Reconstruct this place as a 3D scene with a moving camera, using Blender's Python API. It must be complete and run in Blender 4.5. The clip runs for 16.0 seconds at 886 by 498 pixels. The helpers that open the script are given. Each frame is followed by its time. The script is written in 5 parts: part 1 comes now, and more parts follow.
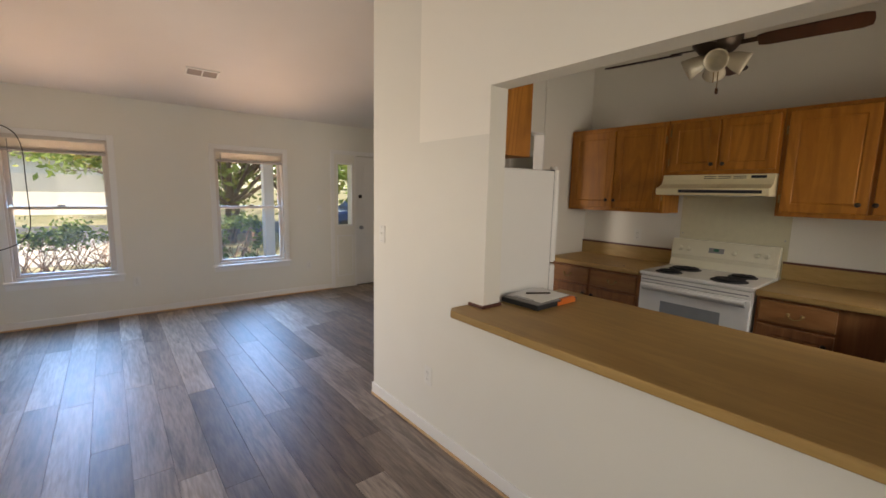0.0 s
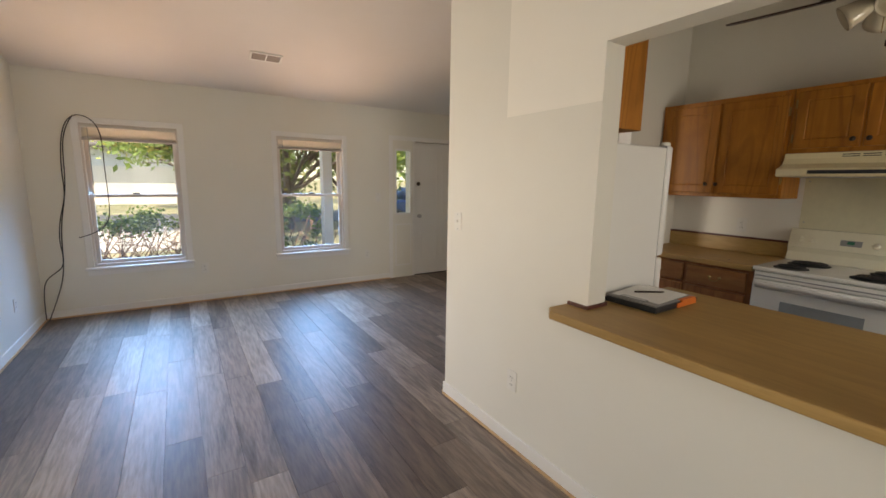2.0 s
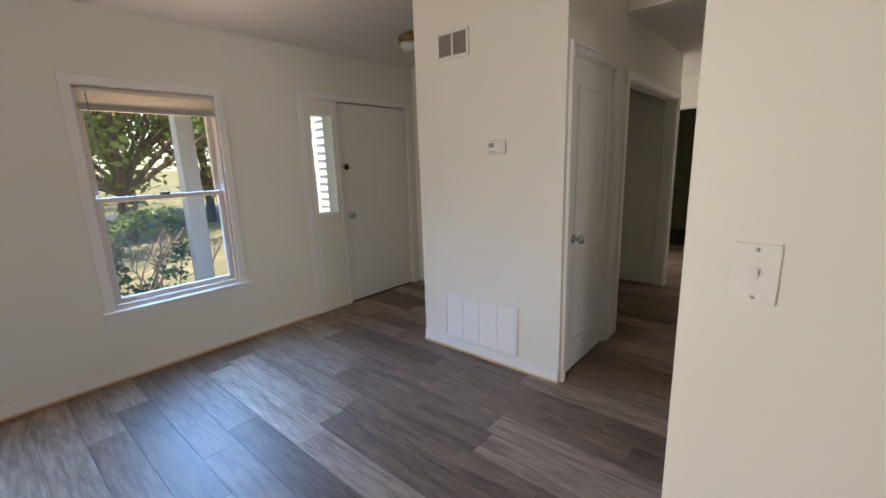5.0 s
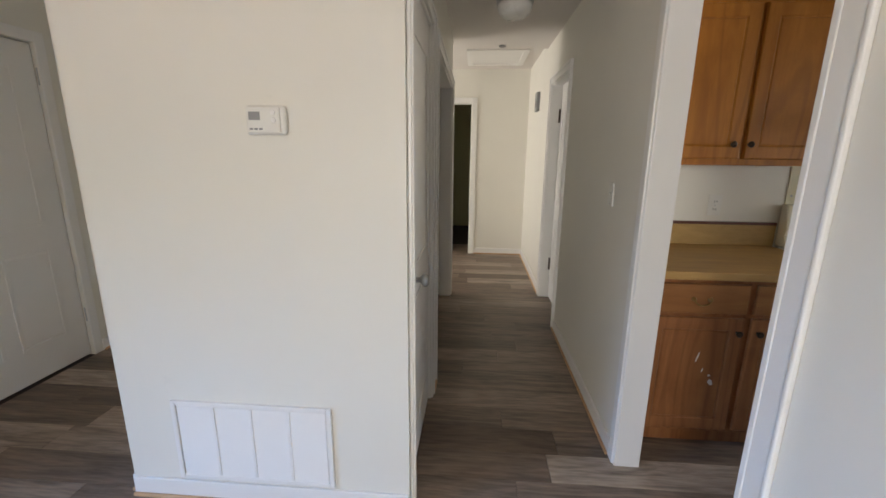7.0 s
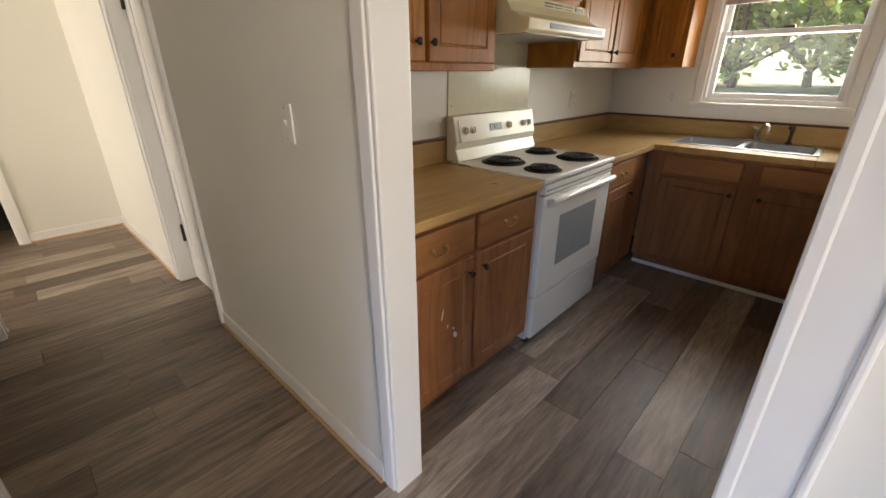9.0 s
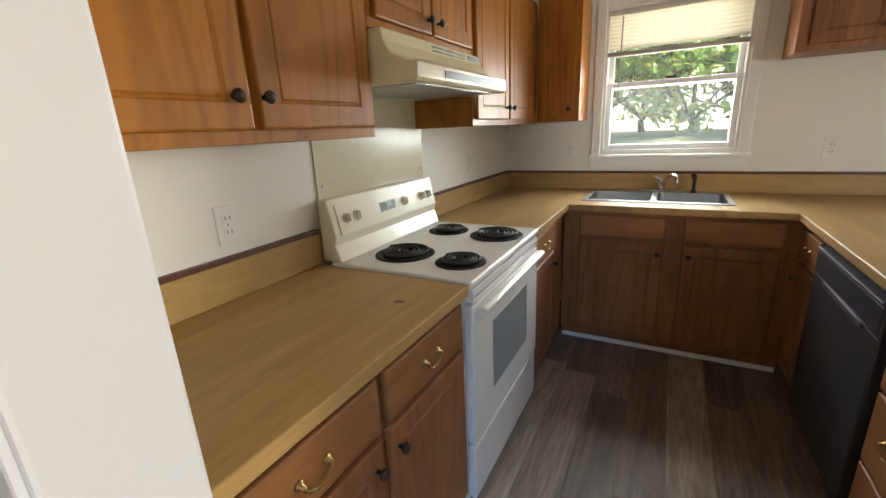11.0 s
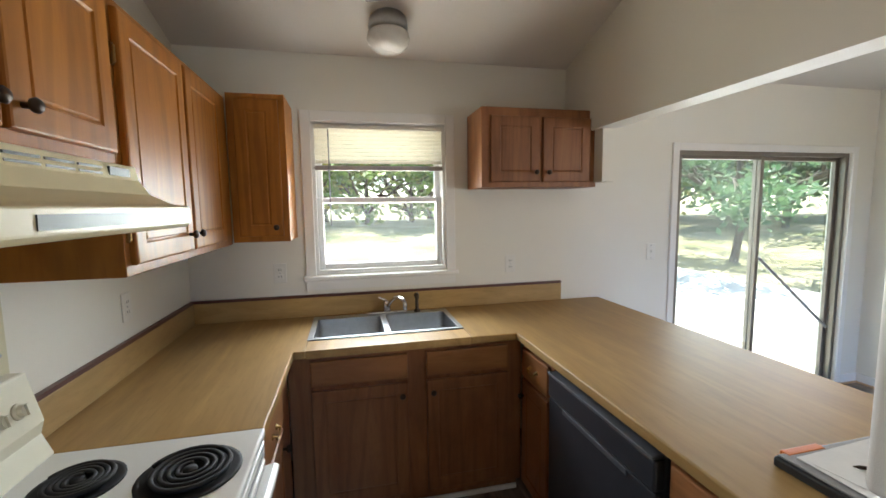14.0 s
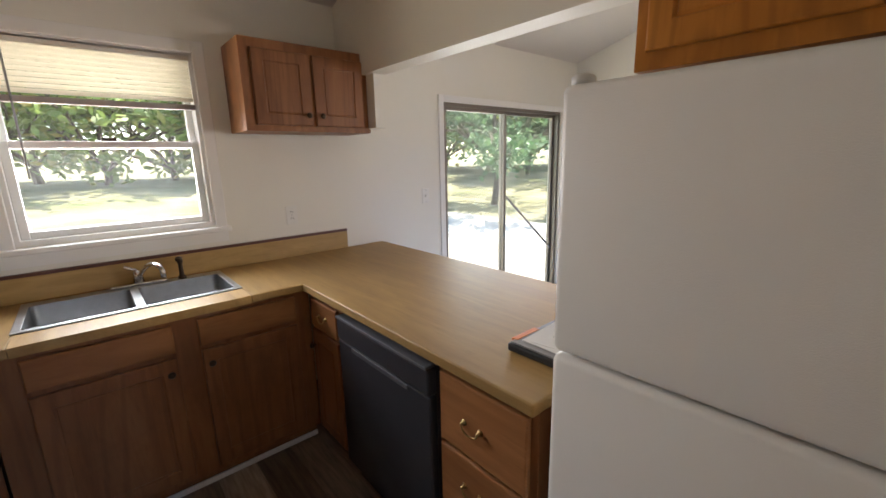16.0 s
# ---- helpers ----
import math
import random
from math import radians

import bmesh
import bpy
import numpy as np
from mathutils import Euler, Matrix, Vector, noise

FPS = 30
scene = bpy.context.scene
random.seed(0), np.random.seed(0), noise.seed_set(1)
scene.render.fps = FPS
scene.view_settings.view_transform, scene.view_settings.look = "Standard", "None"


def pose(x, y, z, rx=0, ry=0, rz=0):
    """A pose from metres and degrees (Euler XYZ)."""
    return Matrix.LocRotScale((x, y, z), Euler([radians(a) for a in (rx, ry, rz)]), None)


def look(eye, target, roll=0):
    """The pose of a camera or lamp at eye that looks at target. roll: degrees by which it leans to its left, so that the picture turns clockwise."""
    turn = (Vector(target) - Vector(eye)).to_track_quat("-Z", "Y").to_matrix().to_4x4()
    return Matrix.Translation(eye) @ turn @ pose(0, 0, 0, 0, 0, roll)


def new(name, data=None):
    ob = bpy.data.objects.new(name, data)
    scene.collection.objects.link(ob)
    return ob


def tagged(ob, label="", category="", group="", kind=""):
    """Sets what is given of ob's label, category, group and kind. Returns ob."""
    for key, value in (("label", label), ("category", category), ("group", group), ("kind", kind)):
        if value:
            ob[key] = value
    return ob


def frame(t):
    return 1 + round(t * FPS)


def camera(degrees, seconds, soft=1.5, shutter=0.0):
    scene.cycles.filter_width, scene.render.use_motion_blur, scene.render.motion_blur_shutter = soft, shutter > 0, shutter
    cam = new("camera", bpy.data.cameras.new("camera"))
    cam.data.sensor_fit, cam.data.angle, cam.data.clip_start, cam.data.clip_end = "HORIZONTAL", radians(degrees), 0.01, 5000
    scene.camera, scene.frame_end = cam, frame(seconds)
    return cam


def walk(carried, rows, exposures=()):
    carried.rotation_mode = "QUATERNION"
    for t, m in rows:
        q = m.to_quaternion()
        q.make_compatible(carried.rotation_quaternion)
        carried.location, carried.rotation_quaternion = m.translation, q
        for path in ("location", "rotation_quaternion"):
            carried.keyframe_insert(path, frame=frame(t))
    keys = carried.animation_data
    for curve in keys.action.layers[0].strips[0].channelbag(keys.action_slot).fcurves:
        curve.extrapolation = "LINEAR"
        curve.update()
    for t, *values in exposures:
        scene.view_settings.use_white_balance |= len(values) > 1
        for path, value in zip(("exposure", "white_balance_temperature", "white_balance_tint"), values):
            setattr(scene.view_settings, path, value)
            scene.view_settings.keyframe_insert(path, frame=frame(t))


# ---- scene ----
cam = camera(94.0, 16.0, 1.6)
PATH = [
    (0, (1.862, 1.586, 1.501), (3.109, 3.126, 1.231), 1.3),
    (0.5, (1.864, 1.585, 1.486), (3.405, 2.822, 1.184), 1.8),
    (1, (1.845, 1.591, 1.486), (3.478, 2.702, 1.168), 1.9),
    (1.5, (1.823, 1.677, 1.462), (3.291, 2.994, 1.127), 1.8),
    (2, (1.85, 1.928, 1.459), (2.914, 3.591, 1.135), 0.9),
    (2.5, (1.915, 2.227, 1.459), (2.766, 4.011, 1.153), 1.1),
    (3, (1.939, 2.605, 1.454), (2.868, 4.349, 1.146), 1.5),
    (3.2, (1.964, 2.738, 1.453), (2.927, 4.461, 1.133), 1.5),
    (5.3, (2.452, 4.198, 1.435), (4.063, 5.299, 0.995), -1.4),
    (5.5, (2.511, 4.316, 1.445), (4.212, 5.265, 0.99), -0.7),
    (6, (2.763, 4.579, 1.428), (4.623, 5.16, 0.981), 0.6),
    (6.5, (3.047, 4.713, 1.415), (4.951, 5.134, 0.971), 0.0),
    (7, (3.317, 4.845, 1.422), (5.258, 4.987, 0.963), 0.6),
    (7.5, (3.585, 4.981, 1.448), (5.508, 4.779, 0.936), 0.8),
    (8, (3.813, 4.952, 1.428), (5.636, 4.651, 0.661), 0.0),
    (8.5, (4.004, 4.843, 1.38), (5.691, 4.194, 0.525), -0.7),
    (9, (4.217, 4.777, 1.365), (5.484, 3.444, 0.579), 0.0),
    (9.2, (4.287, 4.76, 1.378), (5.393, 3.269, 0.635), 0.4),
    (11.3, (4.64, 4.137, 1.384), (5.569, 2.437, 0.887), -2.3),
    (11.5, (4.637, 4.09, 1.439), (5.719, 2.451, 1.06), -2.9),
    (12, (4.656, 4.035, 1.539), (5.915, 2.494, 1.34), -1.6),
    (12.5, (4.675, 3.997, 1.573), (5.792, 2.356, 1.329), -0.9),
    (13, (4.686, 3.895, 1.545), (5.332, 2.022, 1.273), 0.4),
    (13.5, (4.795, 3.74, 1.538), (4.837, 1.751, 1.33), 0.1),
    (14, (4.879, 3.631, 1.569), (4.44, 1.691, 1.365), -0.8),
    (14.5, (4.897, 3.602, 1.549), (4.175, 1.753, 1.305), -1.3),
    (15, (4.897, 3.61, 1.523), (3.994, 1.857, 1.191), -1.9),
    (15.5, (4.867, 3.63, 1.523), (3.765, 2.013, 1.111), -2.1),
    (16, (4.813, 3.658, 1.522), (3.541, 2.177, 1.087), -1.3),
]
EXPOSURES = [  # seconds, stops, kelvin, tint
    (0.0, 2.3, 7850, 16), (1.5, 2.5, 7850, 15), (3.0, 2.15, 7800, 12), (5.5, 2.4, 7000, 14), (6.5, 2.7, 6850, 12), (7.0, 2.75, 6850, 12), (7.5, 2.7, 6850, 12), (8.5, 3.15, 7300, 14), (9.0, 3.2, 7500, 14),
    (11.3, 3.55, 6700, 9), (12.5, 3.7, 6200, 9), (13.0, 3.8, 6050, 7), (13.5, 3.65, 6200, 8), (14.5, 3.3, 6550, 10), (16.0, 3.25, 6800, 16),
]
walk(cam, [(t, look(eye, target, roll)) for t, eye, target, roll in PATH], EXPOSURES)

# ---- light ----
world = bpy.data.worlds.new("sky")
scene.world = world
world.use_nodes = True
wn = world.node_tree.nodes
sky = wn.new("ShaderNodeTexSky")
sky.sky_type, sky.sun_disc = "NISHITA", False
SUN_EL, SUN_AZ = radians(65), radians(235)      # azimuth clockwise from +y
sky.sun_elevation, sky.sun_rotation = SUN_EL, SUN_AZ
wn["Background"].inputs["Strength"].default_value = 0.085
world.node_tree.links.new(sky.outputs["Color"], wn["Background"].inputs["Color"])
sun = new("sun", bpy.data.lights.new("sun", "SUN"))
sun.data.energy, sun.data.angle, sun.data.color = 2.4, radians(0.5), (1.0, 0.95, 0.86)
sd = Vector((math.sin(SUN_AZ) * math.cos(SUN_EL), math.cos(SUN_AZ) * math.cos(SUN_EL), math.sin(SUN_EL)))
sun.matrix_world = look(sd * 30, (0, 0, 0))

def window_light(x0, x1, y0, y1, z0, z1, facing, tilt, watts, color, spread=84):
    """Daylight through an opening: tilt < 0 for the sky's light that falls in, > 0 for what the ground throws up."""
    d = bpy.data.lights.new("window_light", "AREA")
    d.shape, d.size, d.size_y = "RECTANGLE", max(x1 - x0, y1 - y0), z1 - z0
    d.energy, d.color, d.spread = watts, color, radians(spread)
    ob = new("window_light", d)
    c = Vector(((x0 + x1) / 2, (y0 + y1) / 2, (z0 + z1) / 2))
    way = Vector((facing[0] * math.cos(radians(tilt)), facing[1] * math.cos(radians(tilt)), math.sin(radians(tilt))))
    ob.matrix_world = look(c, c + way)
    return ob


SKYC, EARTHC, PATIOC = (0.20, 0.46, 1.0), (1.0, 0.70, 0.52), (1.0, 0.92, 0.80)
# front windows: blue sky light falls on the floor, warm light from the sunlit ground on the ceiling
for x0, x1 in ((1.08, 1.84), (2.95, 3.74)):
    window_light(x0, x1, 7.62, 7.62, 0.62, 1.84, (0, -1), -45, 6.0, SKYC, 100)
    window_light(x0, x1, 7.62, 7.62, 0.62, 1.84, (0, -1), 55, 1.9, EARTHC, 100)
# gable window, sliding door, sink window
window_light(0.40, 0.40, 5.36, 6.08, 0.75, 1.9, (1, -0.55), -5, 6.4, (1.0, 0.97, 0.93), 130)
window_light(0.92, 2.48, 0.86, 0.86, 0.75, 1.9, (0.5, 1), -10, 2.5, (0.97, 0.97, 1.0), 140)
window_light(4.33, 5.03, 0.90, 0.90, 1.24, 1.78, (0, 1), -20, 1.55, (0.90, 0.95, 1.0), 112)
window_light(4.33, 5.03, 0.90, 0.90, 1.24, 1.78, (0, 1), 45, 0.75, PATIOC, 118)
window_light(7.8, 8.7, 7.6, 7.6, 0.75, 2.0, (0, -1), 0, 6.2, (1.0, 0.97, 0.95), 160)

# ---- plan, in metres ----
XW, XE, YS, YN = 0.62, 5.78, 1.038, 7.488       # west wall, stove wall, rear wall, front wall
XP, XP2 = 3.323, 3.44                           # wall with the serving hatch
XC, YCS, YCN = 4.69, 5.07, 6.235                # closet block
XH = 5.65                                       # where the low hall ceiling starts
XF = 5.92                                       # foyer's east wall
EAVE, SLOPE, YR = 2.46, 0.30, 4.263             # vaulted ceiling


def vault(y):
    return EAVE + SLOPE * (min(y - YS, YN - y) if y not in (YS, YN) else 0)


# ---- materials ----
def material(name, rough=0.5, metal=0.0):
    m = bpy.data.materials.new(name)
    m.use_nodes = True
    b = m.node_tree.nodes["Principled BSDF"]
    b.inputs["Roughness"].default_value, b.inputs["Metallic"].default_value = rough, metal
    return m, m.node_tree.nodes, m.node_tree.links, b


def coords(nodes, links, scale, source="Object"):
    tc, mp = nodes.new("ShaderNodeTexCoord"), nodes.new("ShaderNodeMapping")
    mp.inputs["Scale"].default_value = scale
    links.new(tc.outputs[source], mp.inputs["Vector"])
    return mp.outputs["Vector"]


def world_coords(nodes, links, scale):
    g, mp = nodes.new("ShaderNodeNewGeometry"), nodes.new("ShaderNodeMapping")
    mp.inputs["Scale"].default_value = scale
    links.new(g.outputs["Position"], mp.inputs["Vector"])
    return mp.outputs["Vector"]


def noise_tex(nodes, links, vec, scale, detail=4.0, rough=0.55, distort=0.0):
    n = nodes.new("ShaderNodeTexNoise")
    n.inputs["Scale"].default_value, n.inputs["Detail"].default_value = scale, detail
    n.inputs["Roughness"].default_value, n.inputs["Distortion"].default_value = rough, distort
    links.new(vec, n.inputs["Vector"])
    return n.outputs["Fac"]


def ramp(nodes, links, fac, stops):
    r = nodes.new("ShaderNodeValToRGB")
    e = r.color_ramp.elements
    while len(e) < len(stops):
        e.new(0.5)
    for el, (p, c) in zip(e, stops):
        el.position, el.color = p, (*c, 1)
    links.new(fac, r.inputs["Fac"])
    return r.outputs["Color"]


def blend(nodes, links, a, b, fac, kind="MIX"):
    x = nodes.new("ShaderNodeMix")
    x.data_type, x.blend_type = "RGBA", kind
    for sock, v in ((x.inputs["Factor"], fac), (x.inputs["A"], a), (x.inputs["B"], b)):
        if isinstance(v, bpy.types.NodeSocket):
            links.new(v, sock)
        else:
            sock.default_value = v if isinstance(v, (int, float)) else (*v, 1)
    return x.outputs["Result"]


def relief(nodes, links, b, height, strength, distance=0.002):
    n = nodes.new("ShaderNodeBump")
    n.inputs["Strength"].default_value, n.inputs["Distance"].default_value = strength, distance
    links.new(height, n.inputs["Height"])
    links.new(n.outputs["Normal"], b.inputs["Normal"])


def spread(nodes, links, fac, low, high):
    r = nodes.new("ShaderNodeMapRange")
    r.inputs["To Min"].default_value, r.inputs["To Max"].default_value = low, high
    links.new(fac, r.inputs["Value"])
    return r.outputs["Result"]


def paint(name, col, rough=0.55, vary=0.05, bump=0.15, grain=160.0, scuff=0.0):
    m, n, l, b = material(name, rough)
    v = world_coords(n, l, (1, 1, 1))
    big = noise_tex(n, l, v, 1.3, 5)
    base = ramp(n, l, big, [(0.3, [c * (1 - vary) for c in col]), (0.7, col)])
    if scuff:
        marks = noise_tex(n, l, v, 7.0, 8, 0.7, 1.5)
        mask = ramp(n, l, marks, [(0.66, (0, 0, 0)), (0.74, (scuff, scuff, scuff))])
        base = blend(n, l, base, [c * 0.62 for c in col], mask)
    l.new(base, b.inputs["Base Color"])
    fine = noise_tex(n, l, v, grain, 3)
    relief(n, l, b, fine, bump)
    l.new(spread(n, l, noise_tex(n, l, v, 5, 4), rough - 0.08, rough + 0.1), b.inputs["Roughness"])
    return m


def plain(name, col, rough=0.4, metal=0.0, vary=0.08, scale=18.0, bump=0.03):
    m, n, l, b = material(name, rough, metal)
    v = coords(n, l, (1, 1, 1))
    f = noise_tex(n, l, v, scale, 5, 0.6)
    l.new(ramp(n, l, f, [(0.3, [c * (1 - vary) for c in col]), (0.7, col)]), b.inputs["Base Color"])
    l.new(spread(n, l, noise_tex(n, l, v, scale * 0.4, 4), max(rough - 0.06, 0.02), rough + 0.08), b.inputs["Roughness"])
    relief(n, l, b, noise_tex(n, l, v, scale * 9, 2), bump, 0.001)
    return m


def wood(name, dark, light, stretch, rough=0.38, scale=9.0, wear=0.0, rings_at=0.0):
    """Wood grain; stretch holds small numbers along the grain."""
    m, n, l, b = material(name, rough)
    v = world_coords(n, l, stretch)
    info = n.new("ShaderNodeObjectInfo")
    add = n.new("ShaderNodeVectorMath")
    add.operation = "ADD"
    off = n.new("ShaderNodeVectorMath")
    off.operation = "SCALE"
    off.inputs[0].default_value = (7.0, 5.0, 9.0)
    l.new(info.outputs["Random"], off.inputs["Scale"])
    l.new(v, add.inputs[0])
    l.new(off.outputs["Vector"], add.inputs[1])
    v = add.outputs["Vector"]
    g1 = noise_tex(n, l, v, scale, 6, 0.62, 0.8)
    g2 = noise_tex(n, l, v, scale * 6, 3, 0.5)
    base = ramp(n, l, g1, [(0.28, dark), (0.52, [(a + c) / 2 for a, c in zip(dark, light)]), (0.74, light)])
    base = blend(n, l, base, [c * 0.6 for c in dark], ramp(n, l, g2, [(0.55, (0, 0, 0)), (0.75, (0.28, 0.28, 0.28))]))
    rings = noise_tex(n, l, v, 2.6, 1.5, 0.4, 0.35)
    wave = n.new("ShaderNodeMath"); wave.operation = "MULTIPLY"; wave.inputs[1].default_value = 95
    l.new(rings, wave.inputs[0])
    arch = n.new("ShaderNodeMath"); arch.operation = "SINE"
    l.new(wave.outputs[0], arch.inputs[0])
    base = blend(n, l, base, [c * 0.62 for c in dark], ramp(n, l, arch.outputs[0], [(0.35, (0, 0, 0)), (0.95, (rings_at, rings_at, rings_at))]))
    tone = spread(n, l, info.outputs["Random"], 0.86, 1.1)
    hsv = n.new("ShaderNodeHueSaturation")
    l.new(base, hsv.inputs["Color"])
    l.new(tone, hsv.inputs["Value"])
    base = hsv.outputs["Color"]
    if wear:
        w = noise_tex(n, l, world_coords(n, l, (1, 1, 1)), 4.5, 6, 0.65)
        base = blend(n, l, base, [c * 0.55 for c in dark], ramp(n, l, w, [(0.5, (0, 0, 0)), (0.72, (wear, wear, wear))]))
    l.new(base, b.inputs["Base Color"])
    l.new(spread(n, l, g1, rough - 0.07, rough + 0.12), b.inputs["Roughness"])
    relief(n, l, b, g2, 0.12, 0.001)
    b.inputs["Specular IOR Level"].default_value = 0.32
    return m


def pane_glass(name, tint=(0.97, 0.99, 0.98), rough=0.0, haze=0.006):
    m = bpy.data.materials.new(name)
    m.use_nodes = True
    n, l = m.node_tree.nodes, m.node_tree.links
    n.clear()
    out, mix = n.new("ShaderNodeOutputMaterial"), n.new("ShaderNodeMixShader")
    tr, gl, fr = n.new("ShaderNodeBsdfTransparent"), n.new("ShaderNodeBsdfGlossy"), n.new("ShaderNodeLayerWeight")
    tr.inputs["Color"].default_value, gl.inputs["Roughness"].default_value = (*tint, 1), rough
    fr.inputs["Blend"].default_value = 0.12
    power = n.new("ShaderNodeMapRange")
    power.inputs["To Min"].default_value, power.inputs["To Max"].default_value = 0.03, 0.7
    l.new(fr.outputs["Facing"], power.inputs["Value"])
    l.new(power.outputs["Result"], mix.inputs["Fac"])
    l.new(tr.outputs["BSDF"], mix.inputs[1])
    l.new(gl.outputs["BSDF"], mix.inputs[2])
    # faint translucent layer imitates the glare that washes out the view outdoors
    film, veil = n.new("ShaderNodeMixShader"), n.new("ShaderNodeBsdfTranslucent")
    veil.inputs["Color"].default_value = (0.8, 0.82, 0.8, 1)
    veil_vary = noise_tex(n, l, world_coords(n, l, (1, 1, 1)), 5, 4, 0.6)
    l.new(spread(n, l, veil_vary, 0.5 * haze, 1.5 * haze), film.inputs["Fac"])
    l.new(mix.outputs["Shader"], film.inputs[1])
    l.new(veil.outputs["BSDF"], film.inputs[2])
    l.new(film.outputs["Shader"], out.inputs["Surface"])
    return m


def leaf_material(name, low, high, warm=None):
    m, n, l, b = material(name, 0.55)
    info = n.new("ShaderNodeNewGeometry")
    stops = [(0.0, low), (0.75, high)] + ([(1.0, warm)] if warm else [])
    l.new(ramp(n, l, info.outputs["Random Per Island"], stops), b.inputs["Base Color"])
    glow, both = n.new("ShaderNodeBsdfTranslucent"), n.new("ShaderNodeMixShader")
    l.new(b.inputs["Base Color"].links[0].from_socket, glow.inputs["Color"])
    both.inputs["Fac"].default_value = 0.42
    l.new(b.outputs["BSDF"], both.inputs[1])
    l.new(glow.outputs["BSDF"], both.inputs[2])
    l.new(both.outputs["Shader"], n["Material Output"].inputs["Surface"])
    return m


WALL = paint("wall_paint", (0.79, 0.77, 0.695), 0.5, 0.04, 0.12, 170, 0.12)
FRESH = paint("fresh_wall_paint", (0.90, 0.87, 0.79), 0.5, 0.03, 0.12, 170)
CEIL = paint("ceiling_paint", (0.72, 0.685, 0.645), 0.8, 0.05, 0.5, 90)
TRIM = paint("trim_paint", (0.83, 0.82, 0.79), 0.32, 0.05, 0.05, 220, 0.15)
DOORP = paint("door_paint", (0.80, 0.79, 0.76), 0.36, 0.05, 0.06, 200, 0.1)
OLIVE = paint("bedroom_paint", (0.42, 0.42, 0.24), 0.6, 0.05, 0.1)
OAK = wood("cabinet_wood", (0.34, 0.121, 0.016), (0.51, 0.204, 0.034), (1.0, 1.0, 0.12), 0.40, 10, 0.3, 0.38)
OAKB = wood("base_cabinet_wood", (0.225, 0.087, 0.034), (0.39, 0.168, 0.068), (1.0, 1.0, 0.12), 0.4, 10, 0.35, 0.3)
OAKD = wood("drawer_front_wood", (0.245, 0.101, 0.036), (0.42, 0.192, 0.073), (0.12, 0.12, 1.0), 0.4, 10, 0.2)
LAM = wood("laminate_counter", (0.36, 0.215, 0.075), (0.52, 0.335, 0.13), (1.0, 0.10, 1.0), 0.44, 14, 0.12)
LAME = wood("laminate_splash", (0.40, 0.25, 0.09), (0.56, 0.37, 0.15), (0.2, 0.2, 1.0), 0.32, 14)
DARKTRIM = plain("dark_splash_trim", (0.10, 0.030, 0.018), 0.4)
RAWPINE = wood("raw_pine_moulding", (0.50, 0.30, 0.16), (0.66, 0.45, 0.27), (0.2, 0.2, 1.0), 0.5, 12)
ENAMEL = plain("white_enamel", (0.82, 0.81, 0.76), 0.18, 0, 0.03)
CREAM = plain("cream_enamel", (0.80, 0.76, 0.60), 0.22, 0, 0.03)
MULCH = paint("bark_mulch", (0.09, 0.055, 0.04), 0.95, 0.5, 0.9, 30)
VENTG = plain("taupe_louvre", (0.30, 0.25, 0.22), 0.5)
BISQUE = plain("bisque_enamel", (0.80, 0.71, 0.46), 0.3, 0, 0.05)
PANELM = plain("bisque_panel", (0.70, 0.66, 0.47), 0.22, 0, 0.06)
FRIDGE = paint("fridge_enamel", (0.80, 0.79, 0.75), 0.35, 0.03, 0.35, 420)
BLACK = plain("black_coil", (0.010, 0.010, 0.011), 0.68)
GREYGL = plain("oven_glass", (0.30, 0.32, 0.33), 0.12)
STEEL = plain("stainless_steel", (0.46, 0.47, 0.48), 0.38, 1.0, 0.12, 30)
CHROME = plain("chrome", (0.75, 0.75, 0.76), 0.1, 1.0)
BRONZE = plain("dark_bronze", (0.06, 0.042, 0.03), 0.4, 0.7)
BRASS = plain("antique_brass", (0.36, 0.24, 0.10), 0.32, 1.0)
SLATE = plain("dishwasher_slate", (0.055, 0.058, 0.068), 0.34, 0.35)
SLATEL = plain("dishwasher_edge", (0.2, 0.21, 0.23), 0.3, 0.6)
PLASTIC = plain("white_plastic", (0.80, 0.79, 0.74), 0.4)
GREYP = plain("grey_plastic", (0.28, 0.28, 0.28), 0.45)
DARKP = plain("dark_plastic", (0.02, 0.022, 0.025), 0.4)
ORANGEP = plain("orange_plastic", (0.75, 0.18, 0.03), 0.4)
PAPER = plain("paper", (0.85, 0.84, 0.82), 0.7)
SASH = paint("sash_paint", (0.72, 0.66, 0.60), 0.4, 0.06, 0.06, 200)
SASHK = paint("white_sash_paint", (0.82, 0.81, 0.79), 0.35, 0.05, 0.05, 200)
VINYLK = plain("cream_blind_slat", (0.82, 0.76, 0.62), 0.45)
VINYLB = plain("blind_slat", (0.78, 0.74, 0.66), 0.45)
BLINDRAIL = plain("blind_rail", (0.42, 0.38, 0.36), 0.5)
ALUM = plain("bronze_aluminium", (0.24, 0.21, 0.18), 0.4, 0.6)
BARM = plain("grey_bar", (0.30, 0.30, 0.32), 0.35, 0.5)
FROST = plain("frosted_glass", (0.80, 0.79, 0.76), 0.25)
AMBERG = plain("tulip_glass", (0.66, 0.60, 0.46), 0.2)
FANB = wood("fan_blade_wood", (0.03, 0.012, 0.008), (0.075, 0.03, 0.018), (0.3, 1, 1), 0.35)
GLASS = pane_glass("window_glass")
# rear panes: stronger glare veil, and a tint that dims the bright yard
GLASSR = pane_glass("tinted_rear_glass", (0.93, 0.97, 0.94), 0.0, 0.010)
